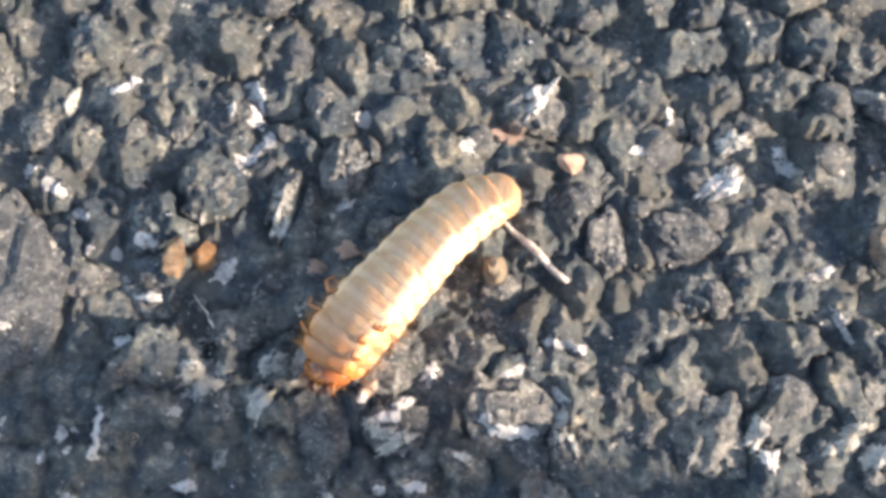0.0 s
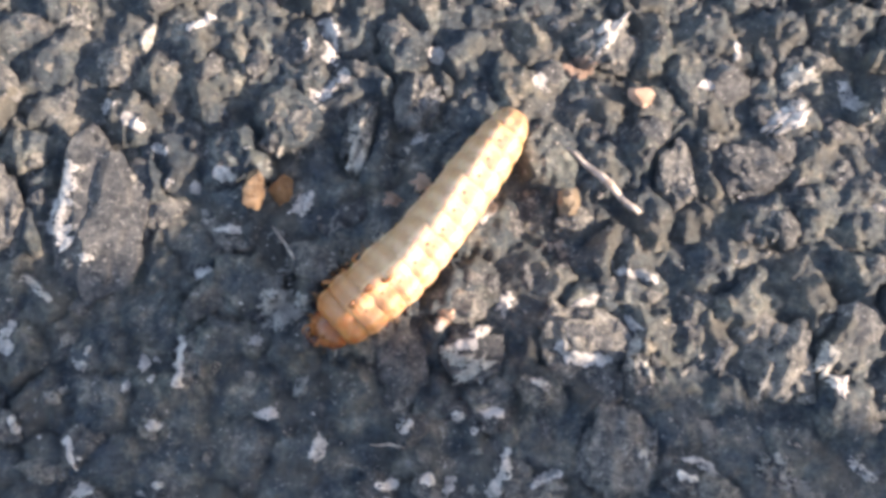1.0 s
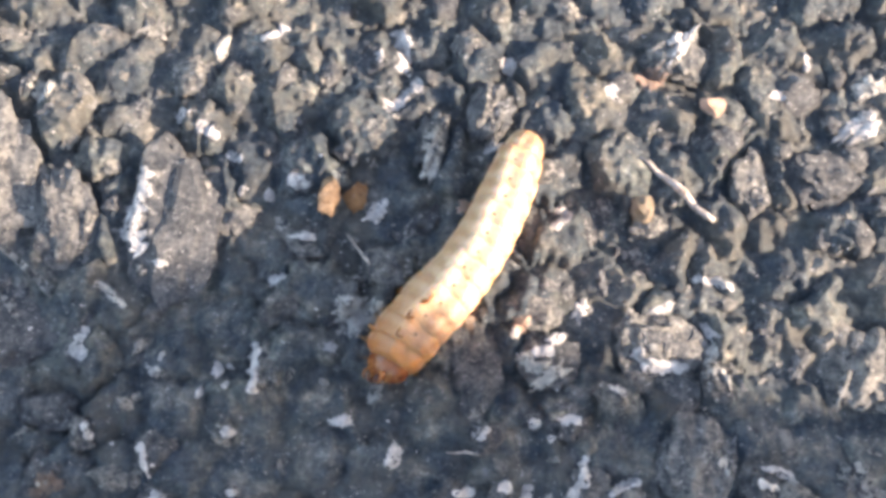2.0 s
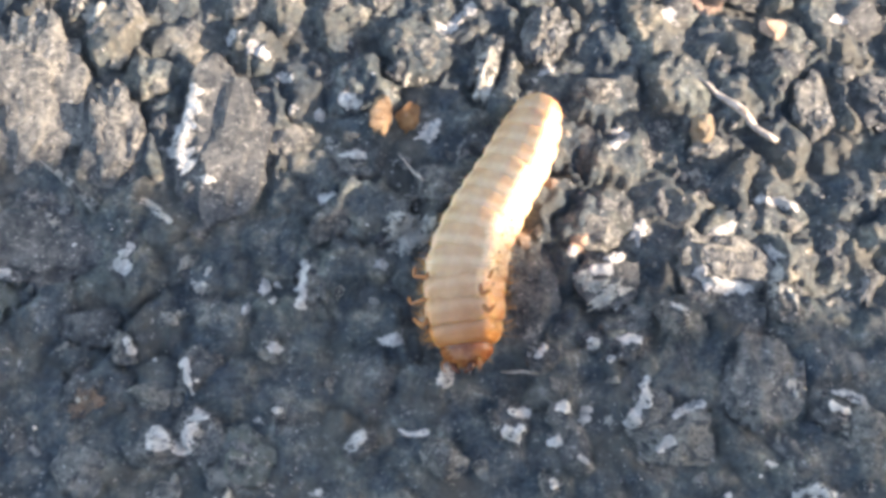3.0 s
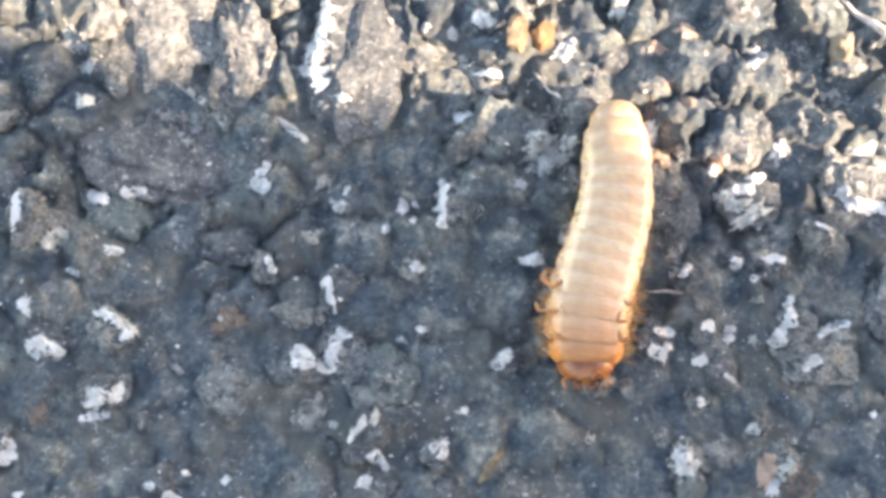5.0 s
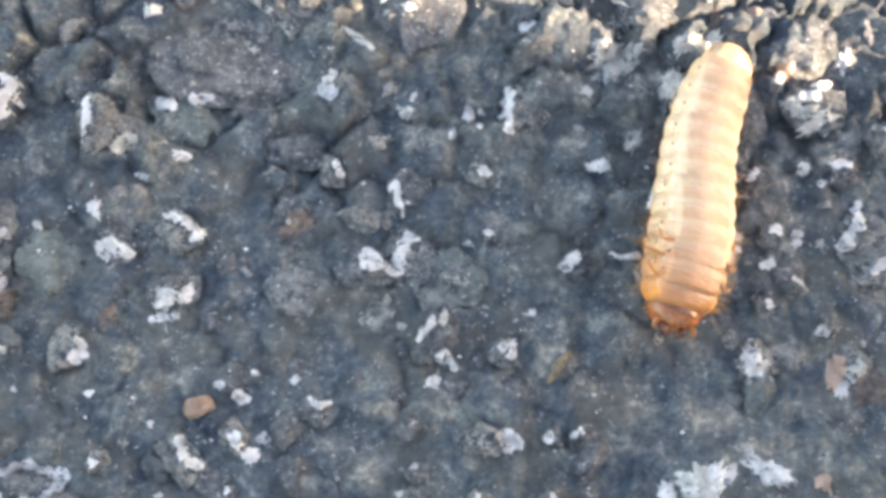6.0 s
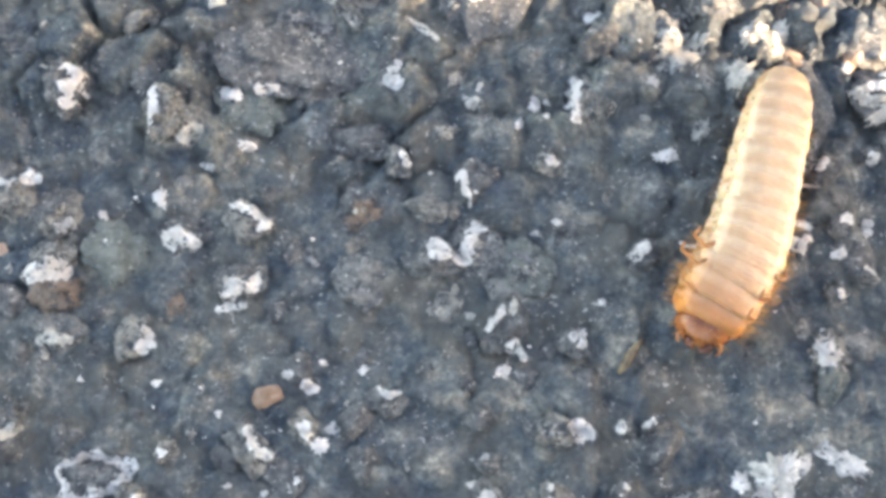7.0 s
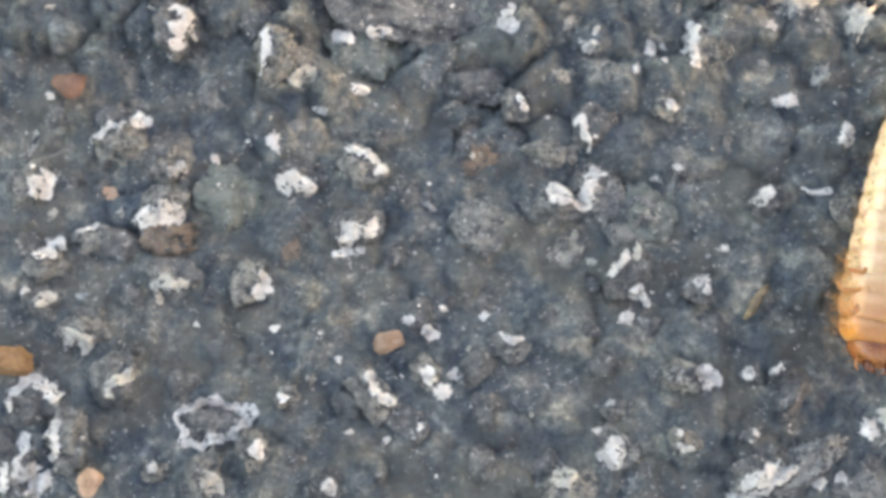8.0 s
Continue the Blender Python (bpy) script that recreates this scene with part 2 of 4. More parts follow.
slab(-108.6, -72.9, 6.5, 4.3, 1.2)
slab(14.4, -4.3, 8.7, 9.1, 1.9)
slab(36.6, -50.1, 9.1, 12.9, 1.8)
slab(33.4, -22.0, 8.6, 8.8, 1.8)
slab(23.9, -23.5, 7.0, 8.0, 1.6)
slab(-70.5, -53.5, 7.7, 5.3, 1.0)
slab(-84.7, -48.3, 9.2, 8.5, 1.3, 0, MOSSY)
slab(-79.7, -41.9, 18.9, 10.8, 1.2)
slab(-101.4, -95.5, 6.5, 4.2, 0.9)
slab(-36.0, -101.4, 14.0, 4.2, 1.3, 33, GREY)
slab(-26.0, -103.7, 9.5, 8.5, 1.2)


X0, X1, Y0, Y1 = -150.0, 82.0, -126.0, 34.0


def ground_height(x, y):
    """Height of the asphalt in mm at x, y in mm."""
    x, y = np.asarray(x, float), np.asarray(y, float)
    wx = x + 1.3 * waves(x, y, 9, 11) + 0.35 * waves(x, y, 2.4, 13)
    wy = y + 1.3 * waves(x, y, 9, 12) + 0.35 * waves(x, y, 2.4, 14)
    d1, d2, w, tilt = cells(wx, wy, 8.2, 3)
    h = np.clip((d2 - d1) / 3.4, 0, 1) ** 0.7 * (0.3 + 2.5 * w + 2.2 * tilt)
    d1, d2, w, tilt = cells(wx * 1.1 + 3, wy, 4.1, 5)
    h += np.clip((d2 - d1) / 1.7, 0, 1) * (0.1 + 0.7 * w + 0.8 * tilt)
    d1, d2, w, tilt = cells(wx + 1.7, wy * 1.07, 1.5, 8)
    h += np.clip((d2 - d1) / 0.6, 0, 1) * (0.24 * w + 0.28 * tilt)
    h *= 1 - 0.55 * np.clip((-48 - y) / 18, 0, 1)
    for bx, by, wide, deep, high, turn, _ in SLABS:
        ca, sn = math.cos(radians(turn)), math.sin(radians(turn))
        u, v = (x - bx) * ca + (y - by) * sn, (y - by) * ca - (x - bx) * sn
        rho = np.hypot(u / (0.52 * wide), v / (0.52 * deep))
        h = h * np.clip((rho - 0.75) / 0.5, 0.12, 1) - 0.5 * np.exp(-(((rho - 1.05) * 0.5 * min(wide, deep)) / 0.9) ** 2)
    h += 0.55 * waves(x, y, 42, 21, 2) + 0.10 * waves(x, y, 2.2, 23, 3)
    rim = np.minimum.reduce([x - X0, X1 - x, y - Y0, Y1 - y])
    return h * np.clip(rim / 8, 0, 1) - 0.6


# ---- ground: one sheet, fine where the camera passes, plain out to the horizon ----
def ground():
    step = 0.36
    nx, ny = int((X1 - X0) / step) + 1, int((Y1 - Y0) / step) + 1
    gx, gy = np.meshgrid(np.linspace(X0, X1, nx), np.linspace(Y0, Y1, ny))
    z = ground_height(gx, gy)
    co = np.stack([gx, gy, z], -1).reshape(-1, 3) * MM
    idx = np.arange(nx * ny).reshape(ny, nx)
    quads = np.stack([idx[:-1, :-1], idx[:-1, 1:], idx[1:, 1:], idx[1:, :-1]], -1).reshape(-1, 4)
    far = np.array([(-60, -60, -0.0006), (60, -60, -0.0006), (60, 60, -0.0006), (-60, 60, -0.0006)])
    n = nx * ny
    corner = [idx[0, 0], idx[0, -1], idx[-1, -1], idx[-1, 0]]
    ring = [(n + k, n + (k + 1) % 4, corner[(k + 1) % 4], corner[k]) for k in range(4)]
    co, quads = np.concatenate([co, far]), np.concatenate([quads, np.array(ring)])
    me = bpy.data.meshes.new("ground")
    me.vertices.add(len(co))
    me.vertices.foreach_set("co", co.ravel())
    me.loops.add(quads.size)
    me.loops.foreach_set("vertex_index", quads.ravel().astype(np.int32))
    me.polygons.add(len(quads))
    me.polygons.foreach_set("loop_start", np.arange(0, quads.size, 4, dtype=np.int32))
    me.polygons.foreach_set("use_smooth", np.ones(len(quads), dtype=bool))
    me.update(calc_edges=True)
    me.materials.append(ASPHALT)
    return tagged(new("ground", me), "weathered blue-grey asphalt with exposed stones, partly in shade", "ground", kind="structure")


GROUND = ground()


def shade_kerb():
    """Raised concrete blocks out of view, added to cast the shade; the row ends here, and the sun comes past its end.
    """
    row = new("shade_kerb")
    tagged(row, "unseen grey concrete kerb added to cast the shade", "shade_kerb", kind="structure")
    bm = bmesh.new()
    bmesh.ops.create_cube(bm, size=1, matrix=Matrix.Diagonal((0.10, 0.496, 0.20, 1)))
    for v in bm.verts:
        if v.co.z > 0 and v.co.x < 0:
            v.co.x += 0.012
    bmesh.ops.bevel(bm, geom=bm.edges[:], offset=0.005, segments=3, affect="EDGES")
    first = part("kerb_stone", bm, CONCRETE, row)
    first.location = (0.25, -0.3577, 0.075)
    for k in range(1, 4):
        more = new("kerb_stone", first.data)
        more.parent = row
        more.location = (0.25, -0.3577 - 0.5 * k, 0.075)


shade_kerb()


def shade_wall():
    """A low wall out of view, added behind the kerb to keep the sun and half of the sky off the ground below it."""
    bm = bmesh.new()
    bmesh.ops.create_cube(bm, size=1, matrix=Matrix.Diagonal((0.20, 2.6, 0.95, 1)))
    bmesh.ops.bevel(bm, geom=bm.edges[:], offset=0.012, segments=3, affect="EDGES")
    ob = part("wall_east", bm, CONCRETE)
    ob.location = (0.46, -0.205 - 1.3, 0.45)
    tagged(ob, "unseen low grey wall added to block sun and sky", "shade_wall", kind="structure")


shade_wall()


# ---- stones in the asphalt ----
def rock_mesh(name, seed, material, ragged=0.25, facets=7, detail=2, near=0.55):
    """A unit stone: a ball cut by random planes and roughened."""
    rng = random.Random(seed)
    bm = bmesh.new()
    bmesh.ops.create_icosphere(bm, subdivisions=detail, radius=1)
    planes = []
    for _ in range(facets):
        v = Vector((rng.gauss(0, 1), rng.gauss(0, 1), rng.gauss(0, 0.7))).normalized()
        planes.append((v, rng.uniform(near, near + 0.35)))
    off = Vector((rng.uniform(-50, 50), rng.uniform(-50, 50), 0))
    for v in bm.verts:
        p = v.co.copy()
        for n, d in planes:
            k = p.dot(n)
            if k > d:
                p -= n * (k - d) * 0.92
        f = 1 + ragged * (noise.noise(p * 1.9 + off) + 0.7 * noise.noise(p * 4.3 + off) + 0.35 * noise.noise(p * 9.5 + off))
        v.co = p * f
    me = bpy.data.meshes.new(name)
    bm.to_mesh(me)
    bm.free()
    me.materials.append(material)
    return me


SHAPES = {}


def shape(material, ragged, detail, count=6):
    key = (material.name, ragged, detail)
    if key not in SHAPES:
        SHAPES[key] = [rock_mesh(material.name, 100 * len(SHAPES) + k, material, ragged, 6, detail) for k in range(count)]
    return random.choice(SHAPES[key])


def set_stone(name, me, x, y, length, width, turn, high, sink, parent=GROUND):
    ob = new(name, me)
    ob.parent = parent
    z = float(ground_height(x, y))
    ob.matrix_basis = Matrix.LocRotScale((x * MM, y * MM, (z + high - sink) * MM), Euler((random.uniform(-0.2, 0.2), random.uniform(-0.2, 0.2), radians(turn))), (length * MM * 0.56, width * MM * 0.56, high * MM))
    return ob


def stone(x, y, width, depth, high=1.2, turn=0, material=STONE):
    set_stone("stone", shape(material, 0.30, 4, 9), x, y, width, depth, turn, high * 1.3, high * (1.15 if y > -56 else 1.4))


for big in SLABS:
    stone(*big)


def scatter():
    """Aggregate between the larger stones: single stones along the middle, the rest in one mesh."""
    rng = np.random.RandomState(4)
    spots = []
    while len(spots) < 470:
        x, y = rng.uniform(X0 + 8, X1 - 8), rng.uniform(Y0 + 8, Y1 - 8)
        s = 2.6 + 5.6 * rng.rand() ** 2
        if all(math.hypot(x - a, y - b) > 0.5 * (s + c) for a, b, c in spots):
            spots.append((x, y, s))
    spots.sort(key=lambda p: abs(p[1] + 50 + 0.35 * (p[0] + 30)))
    for x, y, s in spots[:235]:
        set_stone("stone", shape(STONE, 0.28, 3, 12), x, y, s, s * rng.uniform(0.6, 1.0), rng.uniform(0, 180), 0.30 * s, 0.50 * s)
    bm = bmesh.new()
    for x, y, s in spots[235:]:
        me = shape(STONE, 0.28, 3, 12)
        n = len(bm.verts)
        bm.from_mesh(me)
        bm.verts.ensure_lookup_table()
        m = Matrix.LocRotScale((x * MM, y * MM, (float(ground_height(x, y)) - 0.14 * s) * MM), Euler((0, 0, rng.uniform(0, 3))), (s * MM * 0.5, s * MM * rng.uniform(0.35, 0.5), 0.32 * s * MM))
        for v in bm.verts[n:]:
            v.co = m @ v.co
    tagged(part("gravel", bm, STONE, GROUND), kind="stuff")


scatter()

# stones with worn crests
stone(17.2, -51.0, 5.3, 4.2, 1.5, -68)
stone(3.3, -52.7, 4.7, 3.7, 1.4, -33)
stone(-13.2, -57.9, 4.8, 3.9, 1.4, 48)
stone(-2.6, -56.6, 5.9, 4.8, 1.5, 0)
stone(-0.4, -64.0, 6.5, 5.0, 1.5, -116)
stone(-17.7, -66.1, 5.9, 4.7, 1.5, 19)
stone(-11.4, -65.3, 4.1, 3.3, 1.3, -14)
stone(-7.1, -55.4, 3.4, 2.7, 1.2, 7)
stone(22.7, -65.2, 5.4, 4.4, 1.5, -21)
stone(19.2, -76.1, 6.5, 5.0, 1.5, -5)
stone(-9.2, -71.2, 3.2, 2.6, 1.2, -38)
stone(-14.7, -80.2, 5.4, 4.3, 1.5, 33)
stone(-2.5, -80.1, 5.2, 4.1, 1.5, 9)
stone(-13.2, -73.7, 2.9, 2.4, 1.2, -74)
stone(-5.5, -76.3, 3.1, 2.4, 1.2, -57)
stone(-25.8, -70.5, 5.6, 4.5, 1.5, -26)
stone(-108.7, -47.4, 6.5, 5.0, 1.5, -89)
stone(-95.8, -50.9, 6.5, 5.0, 1.5, -94)
stone(-114.0, -61.7, 6.5, 5.0, 1.5, 15)
stone(-124.8, -66.9, 6.5, 5.0, 1.5, -109)
stone(-109.1, -70.0, 6.5, 5.0, 1.5, 2)
stone(-108.0, -64.4, 4.9, 3.9, 1.4, 41)
stone(-92.5, -65.7, 6.5, 5.0, 1.5, -8)
stone(-84.7, -64.9, 6.5, 5.0, 1.5, -36)
stone(-85.3, -72.1, 6.5, 5.0, 1.5, 12)
stone(-117.1, -73.6, 4.8, 3.8, 1.4, 24)
stone(-42.3, -48.2, 6.5, 5.0, 1.5, -90)
stone(-47.7, -56.8, 3.8, 3.0, 1.3, -90)
stone(-56.7, -59.5, 6.4, 5.0, 1.5, -57)
stone(-61.7, -69.5, 6.5, 5.0, 1.5, -29)
stone(-46.5, -65.0, 2.8, 2.4, 1.1, 4)
stone(-36.0, -68.8, 4.5, 3.6, 1.4, -140)
stone(-66.1, -56.7, 4.5, 3.6, 1.4, -70)
stone(-122.4, -77.1, 5.0, 4.0, 1.5, -8)
stone(-122.9, -81.8, 4.8, 3.8, 1.4, -67)
stone(-107.3, -78.0, 6.5, 5.0, 1.5, 2)
stone(-97.7, -79.1, 5.3, 4.3, 1.5, -108)
stone(-117.3, -84.8, 6.5, 5.0, 1.5, -25)
stone(-112.8, -90.3, 6.5, 5.0, 1.5, 43)
stone(-122.1, -94.2, 6.5, 5.0, 1.5, 10)
stone(-117.5, -98.0, 6.5, 5.0, 1.5, -90)
stone(-122.8, -102.1, 6.1, 4.9, 1.5, -86)
stone(-96.5, -99.0, 4.5, 3.6, 1.4, -82)
stone(-92.8, -92.9, 3.2, 2.5, 1.2, -77)
stone(-83.1, -92.5, 6.5, 5.0, 1.5, -52)
stone(-76.6, -89.6, 4.2, 3.3, 1.3, 18)
stone(-107.5, -101.5, 3.0, 2.4, 1.2, 15)
stone(-101.7, -102.0, 5.7, 4.5, 1.5, 48)
stone(-88.1, -102.3, 4.0, 3.2, 1.3, 45)
stone(-53.1, -77.7, 6.2, 5.0, 1.5, -130)
stone(-44.8, -79.8, 4.0, 3.2, 1.3, -43)
stone(-67.1, -86.6, 4.9, 3.9, 1.4, -17)
stone(-47.4, -90.2, 5.0, 4.0, 1.4, -108)
stone(-38.7, -89.6, 3.2, 2.6, 1.2, -93)
stone(-35.6, -89.5, 3.3, 2.6, 1.2, 49)
stone(-55.0, -93.6, 2.6, 2.4, 1.1, 37)
stone(-55.0, -98.2, 5.8, 4.7, 1.5, -34)
stone(-60.2, -103.0, 5.9, 4.8, 1.5, 26)
stone(-47.0, -97.3, 3.6, 2.9, 1.2, -11)
stone(-39.0, -100.3, 6.5, 5.0, 1.5, 31)


def surface(x, y):
    """Height in mm of whatever lies uppermost at x, y in mm."""
    hit, place, *_ = scene.ray_cast(SOLID, Vector((x * MM, y * MM, 0.05)), Vector((0, 0, -1)))
    return place.z / MM if hit else 0.0


bpy.context.view_layer.update()
SOLID = bpy.context.evaluated_depsgraph_get()
CHIP_RNG = random.Random(17)


def chip_mesh(bm, x, y, length, width, turn, thick, ox=0.0, oy=0.0):
    """A ragged flake of mineral with an uneven, broken outline, bedded on the surface."""
    rng = CHIP_RNG
    n, rings = 54, (0.35, 0.65, 0.88, 1.0)
    off = Vector((rng.uniform(-90, 90), rng.uniform(-90, 90), 0))
    ca, sa_ = math.cos(radians(turn)), math.sin(radians(turn))
    base = surface(x, y)
    m = rng.choice((5, 6, 7, 8))
    corners = []
    for k in range(m):
        a, r = 6.28318 * (k + rng.uniform(-0.35, 0.35)) / m, rng.choice((rng.uniform(0.66, 0.85), rng.uniform(0.9, 1.15), rng.uniform(0.9, 1.15)))
        corners.append(Vector((math.cos(a) * r * length * 0.69, math.sin(a) * r * width * 0.74, 0)))

    def at(u, v, rho):
        px, py = x + ca * u - sa_ * v, y + sa_ * u + ca * v
        z = max(surface(px, py), base - 0.5)
        lift = thick * (1 - rho ** 3) + 0.16 * noise.noise(Vector((px * 1.7, py * 1.7, 3)))
        return bm.verts.new(Vector((px - ox, py - oy, z + (lift if rho < 1 else -0.3))) * MM)

    mid = at(0, 0, 0)
    rows = []
    for rho in rings:
        row = []
        for k in range(n):
            e = k * m / n
            p = corners[int(e)].lerp(corners[(int(e) + 1) % m], e - int(e))
            p = p * rho * (1 + 0.30 * noise.noise(p * 1.3 + off) + 0.38 * noise.noise(p * 3.1 + off) + 0.24 * noise.noise(p * 6 + off))
            row.append(at(p.x, p.y, rho))
        rows.append(row)
    for k in range(n):
        bm.faces.new((mid, rows[0][k], rows[0][(k + 1) % n]))
        for p, q in zip(rows, rows[1:]):
            bm.faces.new((p[k], q[k], q[(k + 1) % n], p[(k + 1) % n]))


def chip(x, y, length, width, turn, material):
    """One flake of mineral that shows through the bitumen."""
    bm = bmesh.new()
    chip_mesh(bm, x, y, length, width, turn, max(0.16, min(0.4, 0.14 * width)), x, y)
    ob = part("stone_chip", bm, material, GROUND)
    ob.location = (x * MM, y * MM, 0)


# white
chip(-95.8, -61.6, 2.6, 1.5, 91, WHITE)
chip(-102.8, -63.7, 1.0, 0.7, 93, WHITE)
chip(-78.7, -83.7, 1.5, 0.9, 0, WHITE)
chip(-69.9, -82.8, 1.3, 0.9, 0, WHITE)
chip(-74.7, -92.0, 2.1, 1.6, 11, WHITE)
chip(-48.9, -48.4, 1.7, 1.7, 0, WHITE)
chip(-41.1, -74.4, 1.2, 1.0, 0, WHITE)
chip(-123.6, -55.8, 1.0, 0.9, 0, WHITE)
chip(-57.0, -96.3, 0.9, 0.8, 1, WHITE)
chip(-47.8, -96.7, 0.9, 0.8, 1, WHITE)
chip(-39.1, -96.5, 0.9, 0.8, 1, WHITE)
chip(-32.5, -55.3, 3.3, 1.5, 9, WHITE)
chip(-28.1, -27.3, 2.8, 2.0, 60, PALE)
chip(43.8, -52.4, 2.9, 2.5, 19, WHITE)
chip(-86.9, -88.3, 0.8, 0.8, 0, WHITE)
chip(9.0, -74.7, 0.8, 0.8, 0, WHITE)
# pale
chip(-73.4, -89.9, 1.6, 1.2, 0, PALE)
chip(-31.5, -102.0, 1.8, 1.4, 1, PALE)
chip(-29.2, -101.3, 1.4, 1.3, 1, PALE)
chip(-120.5, -102.8, 3.6, 1.9, 64, PALE)
chip(-85.2, -54.4, 2.1, 1.1, 0, PALE)
chip(-47.3, -47.9, 1.0, 0.9, 0, PALE)
chip(-51.0, -51.6, 1.7, 1.1, 70, PALE)
chip(-47.6, -50.7, 1.0, 0.9, 0, PALE)
chip(-25.6, -60.2, 3.4, 1.8, 85, PALE)
chip(-81.2, -97.5, 1.0, 0.8, 1, PALE)
chip(-85.5, -96.7, 0.9, 0.6, 1, PALE)
chip(-21.4, -95.1, 6.2, 2.8, 25, PALE)
chip(-21.2, -97.4, 3.9, 2.0, 170, PALE)
chip(-18.0, -93.8, 2.7, 1.4, 57, PALE)
chip(-13.7, -93.1, 5.9, 2.2, 151, PALE)
chip(-8.4, -65.4, 1.4, 1.2, 0, PALE)
chip(-4.9, -58.0, 1.0, 0.9, 0, PALE)
chip(-56.7, -34.4, 1.9, 1.1, 0, PALE)
chip(-42.6, -24.5, 1.6, 1.5, 0, PALE)
chip(48.6, -12.0, 4.7, 1.6, 126, PALE)
chip(39.4, -14.7, 5.7, 1.7, 34, PALE)
chip(46.9, -63.7, 4.3, 1.4, 138, PALE)
chip(57.2, -65.3, 2.5, 2.2, 179, PALE)
chip(25.3, -62.6, 3.7, 1.3, 154, PALE)
chip(16.6, -43.8, 3.0, 1.4, 128, PALE)
chip(52.7, -27.7, 3.1, 1.7, 9, PALE)
chip(54.5, -34.4, 4.5, 1.3, 116, PALE)
chip(-4.2, -45.0, 2.3, 1.7, 29, PALE)
chip(-57.1, -48.8, 1.6, 1.1, 159, PALE)
chip(-56.0, -46.9, 1.4, 0.7, 61, PALE)
chip(-34.0, -45.6, 1.8, 1.2, 32, PALE)
chip(-49.2, -65.5, 1.0, 0.6, 0, PALE)
chip(-53.3, -83.0, 2.0, 1.7, 69, PALE)
chip(-25.4, -95.9, 2.2, 1.9, 75, PALE)
chip(-124.6, -80.3, 1.4, 1.0, 86, PALE)
chip(-117.8, -80.8, 1.6, 0.7, 0, PALE)
chip(-103.9, -84.2, 0.8, 0.7, 0, PALE)
chip(-94.6, -84.7, 1.0, 0.7, 21, PALE)
chip(-121.8, -101.5, 3.1, 1.7, 21, PALE)
chip(-77.2, -96.0, 0.9, 0.8, 1, PALE)
chip(-74.8, -82.1, 0.9, 0.7, 0, PALE)
chip(14.4, -70.9, 1.8, 0.7, 0, PALE)
chip(-3.9, -83.5, 2.7, 1.5, 77, PALE)
chip(-0.3, -40.8, 3.1, 1.6, 68, PALE)
chip(-26.9, -25.9, 1.8, 1.0, 80, PALE)
chip(-27.7, -4.4, 2.5, 1.1, 86, PALE)
chip(-55.1, -13.1, 2.3, 1.5, 180, PALE)
chip(-12.1, -18.0, 2.9, 1.1, 30, PALE)
chip(14.9, -3.7, 6.1, 1.4, 54, PALE)
chip(40.6, -15.9, 5.0, 1.7, 29, PALE)
chip(10.5, -40.8, 3.9, 1.1, 24, PALE)
chip(-8.0, -64.2, 1.3, 0.9, 179, PALE)
chip(-14.7, -80.6, 3.4, 2.4, 70, WHITE)
chip(-21.4, -95.6, 5.6, 4.4, 25, CREAM)
chip(-30.6, -105.4, 2.6, 1.4, 20, WHITE)
chip(-21.8, -102.2, 2.4, 3.2, 10, WHITE)
chip(-24.6, -106.0, 2.2, 1.2, 160, PALE)
# grey
chip(-111.3, -87.6, 2.0, 1.0, 0, GREY)
chip(-50.8, -70.9, 2.7, 1.4, 0, GREY)
chip(-125.4, -62.1, 4.2, 1.2, 66, GREY)
chip(-90.1, -97.4, 0.9, 0.6, 1, GREY)
chip(-59.1, -45.4, 2.5, 1.5, 42, GREY)
chip(-28.1, -52.1, 2.6, 1.8, 78, GREY)
chip(-31.1, -43.6, 2.9, 1.1, 149, GREY)
chip(-74.9, -34.8, 9.3, 1.2, 140, GREY)
chip(-76.8, -39.9, 5.5, 1.1, 122, GREY)
chip(-10.5, -12.8, 5.1, 2.3, 70, GREY)
chip(35.0, -63.1, 4.3, 3.0, 134, GREY)
chip(36.7, -65.3, 5.9, 1.8, 164, GREY)
chip(34.5, -50.1, 8.3, 1.0, 75, GREY)
chip(20.2, -50.6, 4.5, 1.2, 113, GREY)
chip(8.6, -45.9, 4.5, 1.7, 119, GREY)
chip(49.0, -64.4, 2.2, 1.2, 179, GREY)
chip(32.5, -37.1, 3.9, 1.2, 58, GREY)
chip(-47.5, -73.6, 2.0, 0.7, 0, GREY)
chip(-31.9, -98.5, 7.3, 1.8, 27, GREY)
chip(-89.9, -103.4, 1.5, 1.0, 1, GREY)
chip(-0.2, -68.6, 3.6, 1.3, 58, GREY)
chip(4.3, -57.5, 3.5, 1.2, 116, GREY)
chip(-19.9, -17.2, 4.9, 2.0, 72, GREY)
chip(-32.4, -18.7, 2.3, 1.8, 180, GREY)
chip(28.5, -48.4, 3.9, 2.1, 67, GREY)
chip(-2.5, -53.9, 3.8, 1.6, 179, GREY)
chip(18.7, -60.8, 3.7, 1.6, 72, GREY)
chip(-59.5, -0.5, 3.3, 2.5, 63, GREY)
chip(-38.7, -16.3, 4.8, 1.9, 71, GREY)
